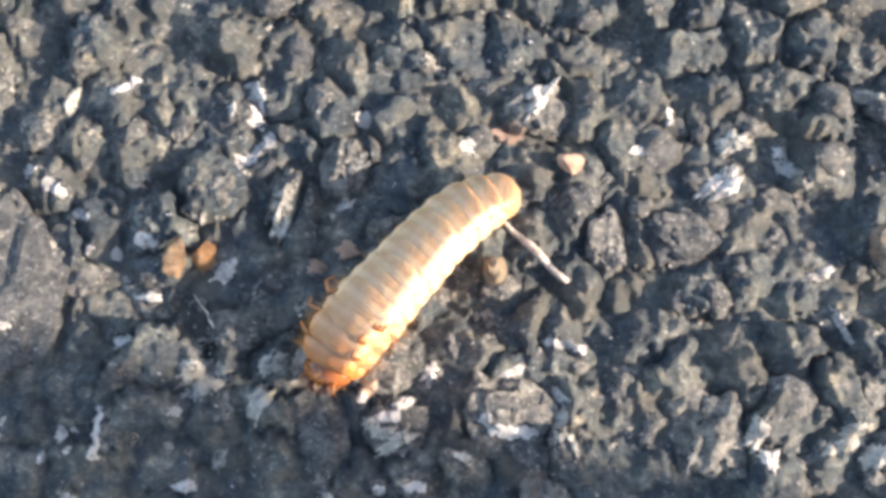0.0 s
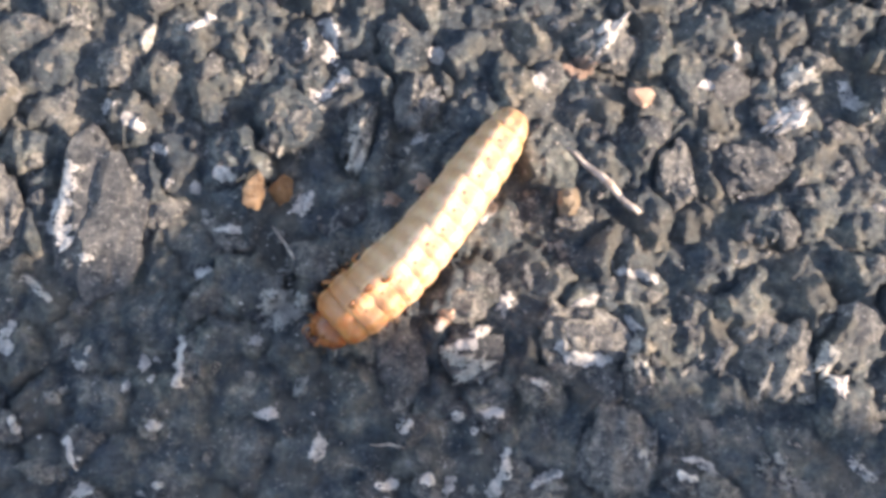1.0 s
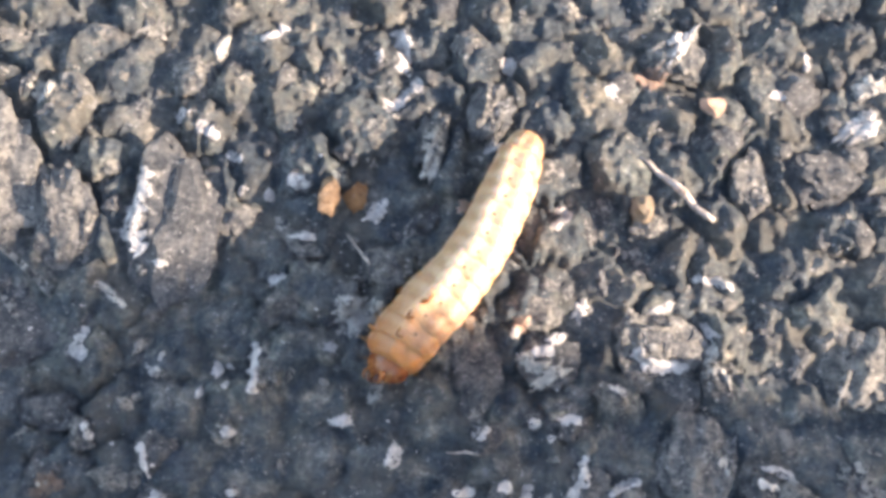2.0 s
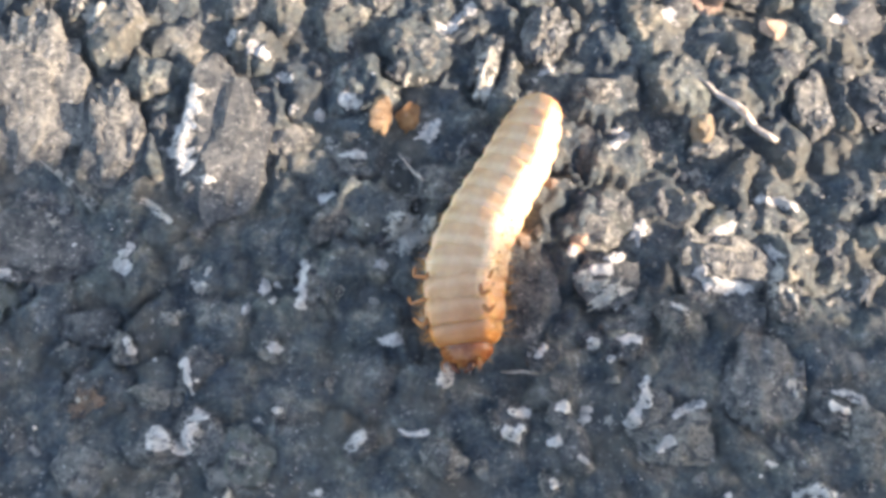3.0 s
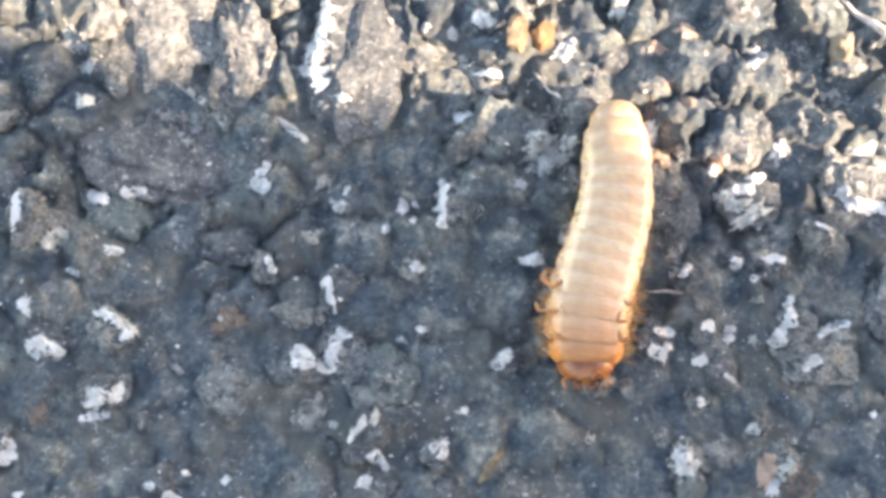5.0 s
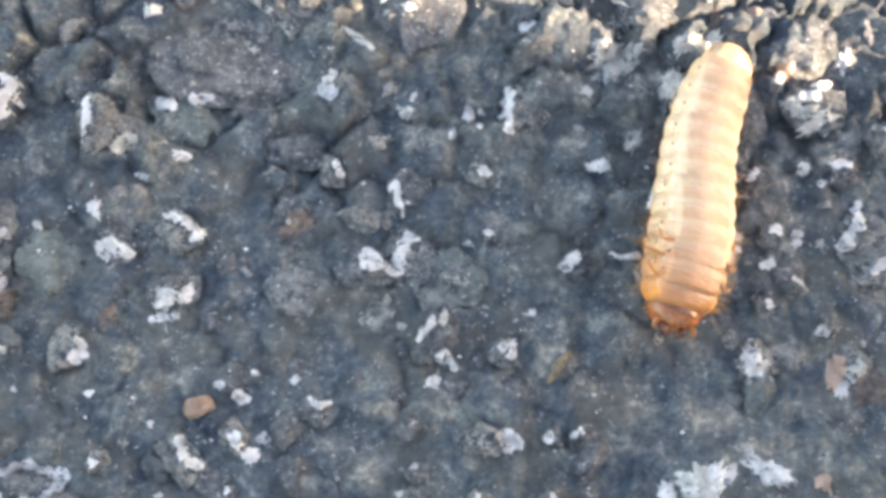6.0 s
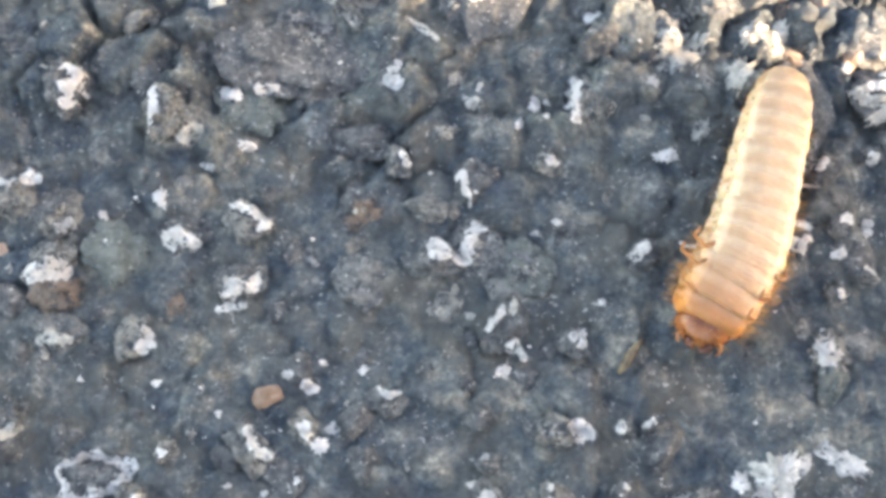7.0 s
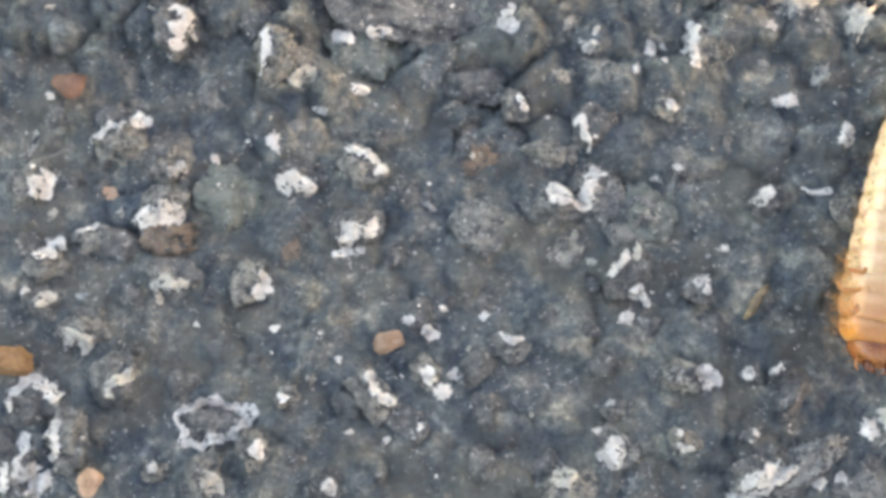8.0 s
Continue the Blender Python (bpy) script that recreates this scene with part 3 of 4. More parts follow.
# cream
chip(-30.9, -41.2, 6.0, 4.0, 22, CREAM)
chip(-21.3, -39.5, 3.5, 2.5, 60, CREAM)
chip(-4.7, -49.7, 4.5, 1.9, 21, CREAM)
chip(-8.1, -47.4, 2.3, 1.6, 31, CREAM)
chip(-20.2, -19.5, 7.5, 1.7, 79, CREAM)
chip(55.4, -49.3, 5.4, 2.5, 28, CREAM)
chip(58.2, -52.0, 4.5, 3.3, 179, CREAM)
chip(52.2, -51.1, 3.0, 1.5, 9, CREAM)
chip(42.5, -49.1, 3.8, 2.2, 62, CREAM)
chip(60.3, -3.1, 3.9, 1.8, 169, CREAM)
chip(41.7, -9.4, 4.0, 2.7, 20, CREAM)
chip(-22.9, -44.4, 4.8, 2.1, 68, CREAM)
chip(-52.0, -75.6, 2.0, 0.8, 82, CREAM)
chip(-17.5, -39.3, 3.9, 1.9, 70, CREAM)
chip(-6.5, -48.6, 3.1, 1.5, 0, CREAM)
chip(16.8, -47.6, 4.6, 1.6, 76, CREAM)
chip(-92.6, -26.2, 3.3, 2.9, 0, CREAM)
chip(-90.4, -29.4, 2.2, 1.6, 0, CREAM)
chip(-90.3, -34.9, 2.9, 1.9, 0, CREAM)
chip(-74.4, -9.5, 3.6, 2.8, 130, CREAM)
chip(-49.9, -3.0, 4.1, 1.6, 72, CREAM)
# pink
chip(-115.4, -68.0, 1.7, 1.3, 0, PINK)
chip(-6.9, -94.4, 2.2, 2.6, 0, PINK)
chip(-4.6, -81.6, 2.0, 3.9, 0, PINK)
chip(-15.5, -26.3, 2.4, 2.1, 0, PINK)
chip(-11.3, -24.3, 3.0, 2.1, 0, PINK)
chip(10.3, -7.8, 3.5, 2.8, 179, PINK)
chip(-8.4, -43.0, 2.3, 2.0, 179, PINK)
chip(-14.5, -31.9, 1.8, 1.3, 0, PINK)
chip(-12.1, -34.6, 1.9, 1.4, 0, PINK)
# brown
chip(-93.0, -75.1, 2.3, 1.9, 73, BROWN)
chip(-70.3, -63.2, 3.2, 2.2, 0, BROWN)
chip(-108.3, -73.9, 6.1, 2.8, 0, BROWN)
chip(-71.2, -64.2, 2.5, 1.6, 10, BROWN)
chip(-0.8, -83.8, 4.4, 3.3, 0, BROWN)
chip(-16.8, -35.4, 2.7, 1.3, 79, BROWN)
chip(-16.0, -42.1, 2.9, 2.0, 21, BROWN)


def crest(width, material, *pts):
    """The worn, pale crest of a stone: a broken band of bare mineral along a ridge, dusty grey at its margins."""
    rng = CHIP_RNG
    line = [Vector((*p, 0)) for p in pts]
    along = []
    for a, b in zip(line, line[1:]):
        n = max(2, int((b - a).length / 0.2))
        along += [a.lerp(b, k / n) for k in range(n)]
    along.append(line[-1])
    for _ in range(3):
        along = [along[0]] + [(p + q * 2 + r) / 4 for p, q, r in zip(along, along[1:], along[2:])] + [along[-1]]
    off = Vector((rng.uniform(-90, 90), rng.uniform(-90, 90), 0))
    o = along[len(along) // 2].copy()
    bm = bmesh.new()
    rows = []
    last = len(along) - 1
    heavy = rng.choice((-1, 1))
    for k, p in enumerate(along):
        d = (along[min(k + 1, last)] - along[max(k - 1, 0)]).normalized()
        side = Vector((-d.y, d.x, 0))
        end = min(1.0, 0.5 + 0.5 * min(k, last - k) * 0.2 / (0.5 * width))
        shift = 0.4 * width * noise.noise(p * 0.9 + off) + 0.12 * width * noise.noise(p * 2.4 + off)
        row = []
        for e in (-1.9, -1.45, -1.0, -0.7, -0.35, 0.0, 0.35, 0.7, 1.0, 1.45, 1.9):
            q = p + off + Vector((0, 0, 9 if e > 0 else 0))
            rag = max(0.15, 1 + 0.9 * noise.noise(q * 0.8) + 0.6 * noise.noise(q * 1.9) + 0.18 * noise.noise(q * 4))
            reach = 0.68 * width * end * rag * (1.25 if e * heavy > 0 else 0.75)
            v = p + side * (e * reach + shift)
            lift = 0.20 * (1 - (e / 1.9) ** 2) + 0.16 * noise.noise(v * 1.8 + off) + (0.06 if abs(e) < 1 else 0)
            row.append(bm.verts.new(Vector((v.x - o.x, v.y - o.y, surface(v.x, v.y) + (lift if abs(e) < 1.9 else -0.3))) * MM))
        rows.append(row)
    for p, q in zip(rows, rows[1:]):
        for j in range(10):
            bm.faces.new((p[j], p[j + 1], q[j + 1], q[j])).material_index = 1 if j < 2 or j > 7 else 0
    ob = part("stone_chip", bm, material, GROUND)
    ob.data.materials.append(DUSTY)
    ob.location = (o.x * MM, o.y * MM, 0)


# worn crests
# Sunlit crests get duller stone than shaded ones, chosen by where the sun falls.
crest(1.3, PALE, (-42.0, -105.0), (-38.6, -102.6), (-34.6, -100.2))
crest(1.7, PALE, (-59.8, -21.2), (-59.4, -24.5), (-61.3, -27.1), (-61.6, -29.8), (-59.7, -33.2))
crest(0.7, DUSTY, (-66.5, -26.6), (-67.5, -30.4), (-67.2, -34.0))
crest(0.7, CREAM, (-65.6, -36.6), (-63.1, -38.2), (-61.1, -40.2))
crest(1.0, DUSTY, (-81.7, -36.1), (-78.2, -37.2), (-74.7, -38.2))
crest(1.1, PALE, (-40.1, -23.0), (-36.8, -23.3))
crest(0.7, PALE, (-39.9, -30.5), (-36.0, -30.8))
crest(1.0, PALE, (-42.3, -37.3), (-40.1, -35.8))
crest(1.2, DUSTY, (-31.1, -36.5), (-28.9, -34.9))
crest(0.9, DUSTY, (-33.4, -43.2), (-33.0, -40.6), (-30.6, -40.1))
crest(1.0, DUSTY, (-72.1, -30.4), (-71.5, -25.6))
crest(0.8, DUSTY, (-48.1, -28.7), (-46.7, -27.6))
crest(1.0, PALE, (-3.0, -26.4), (-1.6, -28.0), (-3.7, -30.1))
crest(1.3, DUSTY, (4.0, -25.3), (2.9, -28.5), (0.5, -31.4))
crest(0.7, DUSTY, (2.5, -35.4), (2.8, -39.0))
crest(1.0, DUSTY, (4.6, -32.7), (7.6, -33.3), (8.4, -36.4))
crest(0.7, PALE, (14.7, -36.9), (17.7, -37.2), (20.3, -38.4))
crest(1.0, DUSTY, (-5.4, -36.4), (-3.5, -38.0), (-1.3, -37.2))
crest(1.1, WHITE, (-7.2, -46.7), (-4.3, -46.2))
crest(0.9, PALE, (-9.8, -44.7), (-8.6, -43.6))
crest(1.1, PALE, (6.8, -46.1), (7.6, -48.1), (10.5, -48.4), (13.9, -48.6))
crest(1.0, DUSTY, (7.9, -44.6), (10.7, -45.1), (14.0, -46.6))
crest(0.7, DUSTY, (14.7, -43.6), (17.0, -45.6))
crest(0.7, CREAM, (17.7, -49.1), (18.9, -52.1))
crest(0.8, DUSTY, (23.6, -42.0), (24.2, -46.1))
crest(0.9, DUSTY, (-25.0, -31.3), (-22.5, -29.1))
crest(0.7, PALE, (2.7, -51.1), (5.0, -52.6))
crest(0.8, DUSTY, (-5.3, -22.1), (-2.3, -21.8))
crest(1.3, WHITE, (-14.8, -58.0), (-13.3, -56.3))
crest(1.1, WHITE, (-4.2, -55.3), (-0.9, -55.3))
crest(1.2, PALE, (-0.2, -60.2), (-1.3, -63.5), (-3.3, -66.3))
crest(1.4, WHITE, (-18.7, -67.8), (-15.9, -66.8))
crest(0.8, WHITE, (-18.0, -64.9), (-14.9, -64.7))
crest(1.1, WHITE, (-12.1, -64.2), (-10.2, -64.7))
crest(0.9, PALE, (-7.8, -56.3), (-6.2, -56.1))
crest(0.8, PALE, (2.4, -65.4), (4.3, -64.2), (6.7, -63.7))
crest(1.0, PALE, (0.3, -69.6), (2.2, -67.7))
crest(1.0, CREAM, (17.3, -60.6), (17.8, -63.0))
crest(0.8, WHITE, (21.7, -63.5), (24.7, -64.7))
crest(1.0, PALE, (16.6, -74.7), (19.9, -74.2), (21.6, -75.2))
crest(0.9, PALE, (17.9, -75.6), (20.1, -76.7), (22.6, -77.0))
crest(0.8, WHITE, (-13.2, -68.5), (-11.3, -68.7))
crest(0.6, PALE, (-9.5, -70.1), (-8.1, -71.2))
crest(1.5, WHITE, (-15.1, -81.9), (-13.0, -80.5))
crest(1.5, CREAM, (-3.5, -81.4), (-1.2, -81.0))
crest(0.7, PALE, (-12.8, -72.8), (-12.4, -74.2))
crest(0.6, PALE, (-6.5, -76.0), (-5.6, -77.4))
crest(1.0, GREY, (-26.6, -68.7), (-23.8, -70.1))
crest(0.9, PALE, (-40.1, -0.2), (-42.2, -1.0), (-43.8, -2.7))
crest(1.2, PALE, (-25.2, -0.0), (-23.6, -2.8), (-23.8, -7.2))
crest(1.0, DUSTY, (-29.4, -2.8), (-29.1, -7.2))
crest(1.4, PALE, (-21.4, -8.4), (-24.1, -10.5), (-26.7, -12.4))
crest(1.3, PALE, (-52.6, -14.7), (-49.7, -16.9))
crest(0.9, PALE, (-48.8, -18.8), (-46.2, -19.9))
crest(1.1, DUSTY, (-12.7, -11.7), (-11.9, -15.0))
crest(1.1, PALE, (-46.9, -23.9), (-45.3, -24.0))
crest(0.8, DUSTY, (-31.9, -14.9), (-30.6, -16.8))
crest(0.9, DUSTY, (-43.4, -18.6), (-40.7, -19.7))
crest(1.2, PALE, (-10.3, -5.1), (-8.7, -6.8))
crest(1.3, PALE, (4.2, -10.7), (5.1, -9.1), (5.8, -10.2))
crest(0.8, PALE, (13.0, -3.6), (14.9, -1.3))
crest(1.3, PALE, (28.2, -9.8), (28.9, -11.4))
crest(0.6, PALE, (32.8, -4.2), (32.6, -7.0))
crest(1.3, DUSTY, (45.5, -14.8), (45.8, -18.7))
crest(1.2, DUSTY, (40.7, -24.0), (41.5, -27.8))
crest(1.0, DUSTY, (23.8, -24.4), (25.8, -26.6))
crest(0.9, DUSTY, (32.4, -22.4), (35.0, -21.8))
crest(0.7, DUSTY, (18.7, -21.7), (20.9, -20.1))
crest(1.0, DUSTY, (-2.0, -2.9), (-1.0, -3.5))
crest(1.2, DUSTY, (7.1, -0.7), (6.8, -2.4))
crest(1.3, WHITE, (-107.8, -44.1), (-106.5, -46.2), (-107.3, -48.3), (-107.7, -50.8))
crest(0.8, WHITE, (-97.1, -47.9), (-96.9, -50.8), (-97.5, -53.6))
crest(0.4, GREY, (-96.1, -47.7), (-95.5, -51.8))
crest(1.0, CREAM, (-93.9, -54.3), (-92.6, -53.0), (-90.7, -52.5))
crest(1.3, PALE, (-118.3, -61.8), (-115.4, -60.5), (-113.2, -59.2), (-110.6, -59.7))
crest(1.8, WHITE, (-122.9, -65.5), (-123.2, -67.4), (-124.2, -69.1))
crest(1.5, WHITE, (-112.0, -71.2), (-109.9, -72.1), (-108.1, -71.4), (-106.1, -70.9))
crest(1.1, PALE, (-108.2, -66.1), (-106.3, -64.4))
crest(1.3, WHITE, (-95.2, -67.0), (-92.7, -66.5), (-90.3, -67.7))
crest(1.1, PALE, (-86.8, -62.0), (-84.5, -63.0), (-82.6, -64.4), (-81.6, -65.9))
crest(1.5, PALE, (-87.4, -74.3), (-84.7, -72.9), (-82.8, -73.3))
crest(0.7, PALE, (-118.9, -73.2), (-116.3, -72.0))
crest(1.3, WHITE, (-122.5, -74.6), (-120.2, -74.4))
crest(0.9, PALE, (-84.7, -47.1), (-83.0, -47.3), (-81.6, -46.3))
crest(1.1, PALE, (-89.2, -47.3), (-86.3, -48.6))
crest(0.5, GREY, (-76.7, -67.6), (-77.0, -69.0), (-75.8, -70.0))
crest(0.5, PALE, (-91.2, -56.8), (-89.3, -57.6))
crest(1.1, PALE, (-66.3, -42.7), (-67.3, -45.9), (-65.6, -46.4))
crest(1.0, WHITE, (-43.5, -44.9), (-43.9, -47.8), (-43.6, -51.9))
crest(1.3, WHITE, (-46.9, -56.0), (-46.9, -57.5))
crest(0.7, WHITE, (-59.1, -59.1), (-58.0, -58.3), (-57.5, -61.1), (-56.9, -62.5))
crest(1.3, WHITE, (-56.5, -64.0), (-57.2, -66.4), (-58.9, -69.8))
crest(2.0, WHITE, (-62.5, -67.9), (-60.7, -67.4), (-59.8, -69.4))
crest(0.6, GREY, (-53.9, -71.2), (-52.0, -68.3), (-49.3, -69.3))
crest(0.7, PALE, (-47.2, -64.4), (-45.8, -64.3))
crest(1.1, PALE, (-35.8, -66.8), (-36.7, -69.2), (-37.5, -68.2))
crest(0.5, WHITE, (-31.5, -66.7), (-29.7, -67.4), (-27.6, -66.9))
crest(0.7, PALE, (-65.6, -55.1), (-64.7, -57.6))
crest(0.4, CREAM, (-71.7, -63.1), (-69.9, -62.9))
crest(1.1, WHITE, (-123.5, -75.8), (-120.9, -76.2))
crest(1.5, CREAM, (-122.3, -80.4), (-121.5, -82.3))
crest(0.9, CREAM, (-109.5, -79.6), (-107.5, -79.2), (-104.8, -79.4))
crest(0.7, CREAM, (-108.6, -79.9), (-108.2, -81.9))
crest(0.8, WHITE, (-96.3, -77.9), (-96.0, -79.5), (-97.3, -80.9))
crest(0.8, WHITE, (-96.2, -79.8), (-94.8, -80.2))
crest(1.2, CREAM, (-119.8, -85.4), (-117.8, -85.7), (-116.1, -87.2))
crest(1.0, CREAM, (-113.2, -93.2), (-112.5, -90.8), (-109.9, -90.1))
crest(1.2, WHITE, (-124.7, -94.8), (-124.3, -92.2), (-122.6, -90.9), (-120.5, -92.2), (-119.7, -93.9))
crest(1.2, WHITE, (-119.1, -95.7), (-118.4, -97.8), (-119.1, -100.4))
crest(1.0, PALE, (-123.1, -97.0), (-122.7, -99.2), (-122.8, -101.7))
crest(1.1, PALE, (-124.3, -100.5), (-124.1, -103.9))
crest(1.1, WHITE, (-95.7, -97.8), (-95.4, -100.0))
crest(1.0, WHITE, (-93.6, -92.4), (-93.3, -93.7))
crest(0.9, PALE, (-83.3, -89.6), (-82.6, -91.8), (-80.2, -93.6))
crest(1.5, WHITE, (-77.1, -90.7), (-75.6, -90.2))
crest(1.0, WHITE, (-77.4, -84.9), (-75.2, -85.5))
crest(0.7, PALE, (-88.2, -75.5), (-84.2, -75.2))
crest(1.1, PALE, (-108.2, -101.0), (-107.1, -100.7))
crest(1.8, CREAM, (-101.5, -103.7), (-99.9, -101.9))
crest(1.3, PALE, (-88.1, -103.5), (-86.9, -102.3))
crest(0.9, PALE, (-53.1, -75.2), (-53.8, -77.1), (-55.5, -78.0))
crest(0.7, PALE, (-53.0, -80.3), (-51.4, -79.6), (-50.4, -81.7))
crest(0.9, PALE, (-45.4, -79.1), (-43.3, -77.9), (-43.9, -80.5))
crest(0.6, WHITE, (-68.1, -84.8), (-67.0, -86.1), (-65.2, -85.7))
crest(1.8, GREY, (-48.2, -88.9), (-48.8, -90.7))
crest(1.8, WHITE, (-44.0, -88.6), (-43.9, -91.1))
crest(1.3, WHITE, (-45.2, -90.0), (-42.4, -90.2))
crest(0.8, PALE, (-39.4, -88.8), (-39.5, -90.4))
crest(0.6, PALE, (-36.8, -89.7), (-35.6, -88.3))
crest(0.8, PALE, (-55.9, -93.4), (-55.0, -92.7))
crest(1.3, PALE, (-57.3, -99.0), (-55.1, -98.1), (-54.8, -100.7))
crest(1.5, CREAM, (-62.1, -102.5), (-59.5, -101.2))
crest(0.6, PALE, (-48.2, -97.9), (-46.2, -98.3))
crest(1.0, PALE, (-40.7, -103.1), (-38.4, -101.4), (-35.8, -100.1))


def crumbs():
    """Small pale flakes all over the surface, more of them on the sunlit part, to brighten it."""
    rng = np.random.RandomState(31)
    bm = bmesh.new()
    for _ in range(480):
        x, y = rng.uniform(X0 + 10, X1 - 10), rng.uniform(Y0 + 10, Y1 - 10)
        if y < -45 and rng.rand() < 0.45:
            continue
        s = 0.5 + 1.7 * rng.rand() ** 2
        chip_mesh(bm, x, y, s, s * rng.uniform(0.35, 0.9), rng.uniform(0, 180), 0.12)
    tagged(part("crumbs", bm, GREY, GROUND), kind="stuff")


crumbs()


def grit():
    """Fine pale grit caught in the surface."""
    rng = np.random.RandomState(9)
    ico = bmesh.new()
    bmesh.ops.create_icosphere(ico, subdivisions=1, radius=1)
    vs = np.array([v.co[:] for v in ico.verts])
    fs = np.array([[v.index for v in f.verts] for f in ico.faces])
    ico.free()
    n = 330
    x, y = rng.uniform(X0 + 8, X1 - 8, n), rng.uniform(Y0 + 8, Y1 - 8, n)
    s = 0.10 + 0.30 * rng.rand(n) ** 3
    z = np.array([surface(a, b) for a, b in zip(x, y)]) + 0.05
    jit = 1 + 0.35 * rng.randn(n, len(vs), 1)
    co = (vs[None] * jit * s[:, None, None] * np.array([1, 0.8, 0.6]) + np.stack([x, y, z], -1)[:, None]) * MM
    faces = fs[None] + (np.arange(n) * len(vs))[:, None, None]
    me = bpy.data.meshes.new("grit")
    me.from_pydata(co.reshape(-1, 3).tolist(), [], faces.reshape(-1, 3).tolist())
    me.materials.append(WHITE)
    ob = new("grit", me)
    tagged(ob, "fine pale mineral grit caught in the asphalt", "grit", kind="stuff")


grit()


# ---- loose things on the asphalt ----
def pebble(label, x, y, length, width, turn, high, material, seed):
    me = rock_mesh("pebble", seed, material, 0.12, 13, 4, 0.5)
    z = surface(x, y)
    ob = new("pebble", me)
    ob.matrix_basis = Matrix.LocRotScale((x * MM, y * MM, (z + 0.75 * high) * MM), Euler((0, 0.1, radians(turn))), (length * MM * 0.72, width * MM * 0.72, high * 1.2 * MM))
    tagged(ob, label, "pebble", "loose coloured pebbles on the asphalt")


pebble("small angular orange pebble lying on the asphalt", -81.0, -86.1, 2.8, 2.8, 20, 1.0, PEACH, 1)
pebble("flat rust-brown pebble pressed into the asphalt", -121.2, -54.2, 3.6, 2.9, 0, 0.7, RUST, 2)
pebble("smooth oval orange pebble lying on the asphalt", -125.0, -88.9, 4.6, 3.4, 0, 1.1, ORANGE, 3)
pebble("pinkish orange pebble lying on the asphalt", -114.6, -102.7, 2.8, 2.4, 40, 0.9, PEACH, 4)
pebble("narrow upright tan and orange stone splinter", -34.3, -25.3, 5.6, 2.2, 84, 1.2, TAN, 5)
pebble("bright orange rounded pebble beside a pale splinter", -30.5, -24.9, 4.0, 3.0, 85, 1.3, ORANGE, 6)
pebble("rounded yellowish pebble beside a twig", 8.3, -27.3, 3.6, 2.9, 80, 2.2, YELLOW, 7)
pebble("pale pink pebble lying on the asphalt", 18.9, -12.3, 3.0, 2.7, 10, 1.2, PINK, 8)
pebble("brown angular pebble at the roadside", 61.8, -24.6, 5.5, 5.0, 30, 1.6, BROWN, 9)


def tube(bm, pts, radii, sides=7):
    rings = []
    for k, p in enumerate(pts):
        d = (pts[min(k + 1, len(pts) - 1)] - pts[max(k - 1, 0)]).normalized()
        u = d.cross(Vector((0.13, 0.2, 1))).normalized()
        w = d.cross(u)
        rings.append([bm.verts.new(p + (u * math.cos(a) + w * math.sin(a)) * radii[k]) for a in (6.2832 * j / sides for j in range(sides))])
    for a, b in zip(rings, rings[1:]):
        for j in range(sides):
            bm.faces.new((a[j], a[(j + 1) % sides], b[(j + 1) % sides], b[j]))
    bm.faces.new(rings[0][::-1])
    bm.faces.new(rings[-1])


def twig(label, ends, thick, material, seed, lift=0.5):
    rng = random.Random(seed)
    (xa, ya), (xb, yb) = ends
    pts, radii = [], []
    n = max(4, int(math.hypot(xb - xa, yb - ya) / 1.4))
    for k in range(n + 1):
        f = k / n
        x, y = xa + (xb - xa) * f + rng.uniform(-0.2, 0.2), ya + (yb - ya) * f + rng.uniform(-0.2, 0.2)
        pts.append(Vector((x, y, lift + max(0.2, surface(x, y)))) * MM)
        radii.append(thick * MM * rng.uniform(0.8, 1.15) * (0.45 + 2.4 * f * (1.08 - f)))
    bm = bmesh.new()
    tube(bm, pts, radii)
    tagged(part("twig", bm, material), label, "twig")


twig("pale dry straw-coloured twig lying on the asphalt", ((8.6, -19.6), (18.2, -28.9)), 0.5, STRAW, 3, 0.25)
twig("thin pale dry stalk lying on the asphalt", ((-18.6, -59.4), (-14.0, -59.9)), 0.18, STRAW, 4)
twig("thin grey-brown dry stalk leaning on a stone", ((-31.9, -30.2), (-28.4, -35.2)), 0.19, STRAW, 8, 0.15)
twig("short brown bark splinter on the asphalt", ((-39.5, -83.2), (-36.6, -79.2)), 0.5, BARK, 5, 0.2)


def rim():
    """A worn stone whose pale rim shows as an uneven ring."""
    for start, stop, wide in ((0, 9, 0.75), (9, 17, 0.6), (17, 26, 0.85), (26, 32, 0.95)):
        pts = []
        for k in range(start, stop + 1):
            a = 6.2832 * k / 32
            w = 1 + 0.14 * math.sin(3 * a + 1) + 0.1 * math.sin(5 * a)
            pts.append((-101.3 + 4.3 * w * math.cos(a), -95.6 + 2.4 * w * math.sin(a) + 0.5 * math.cos(a)))
        crest(wide, PALE, *pts)


rim()

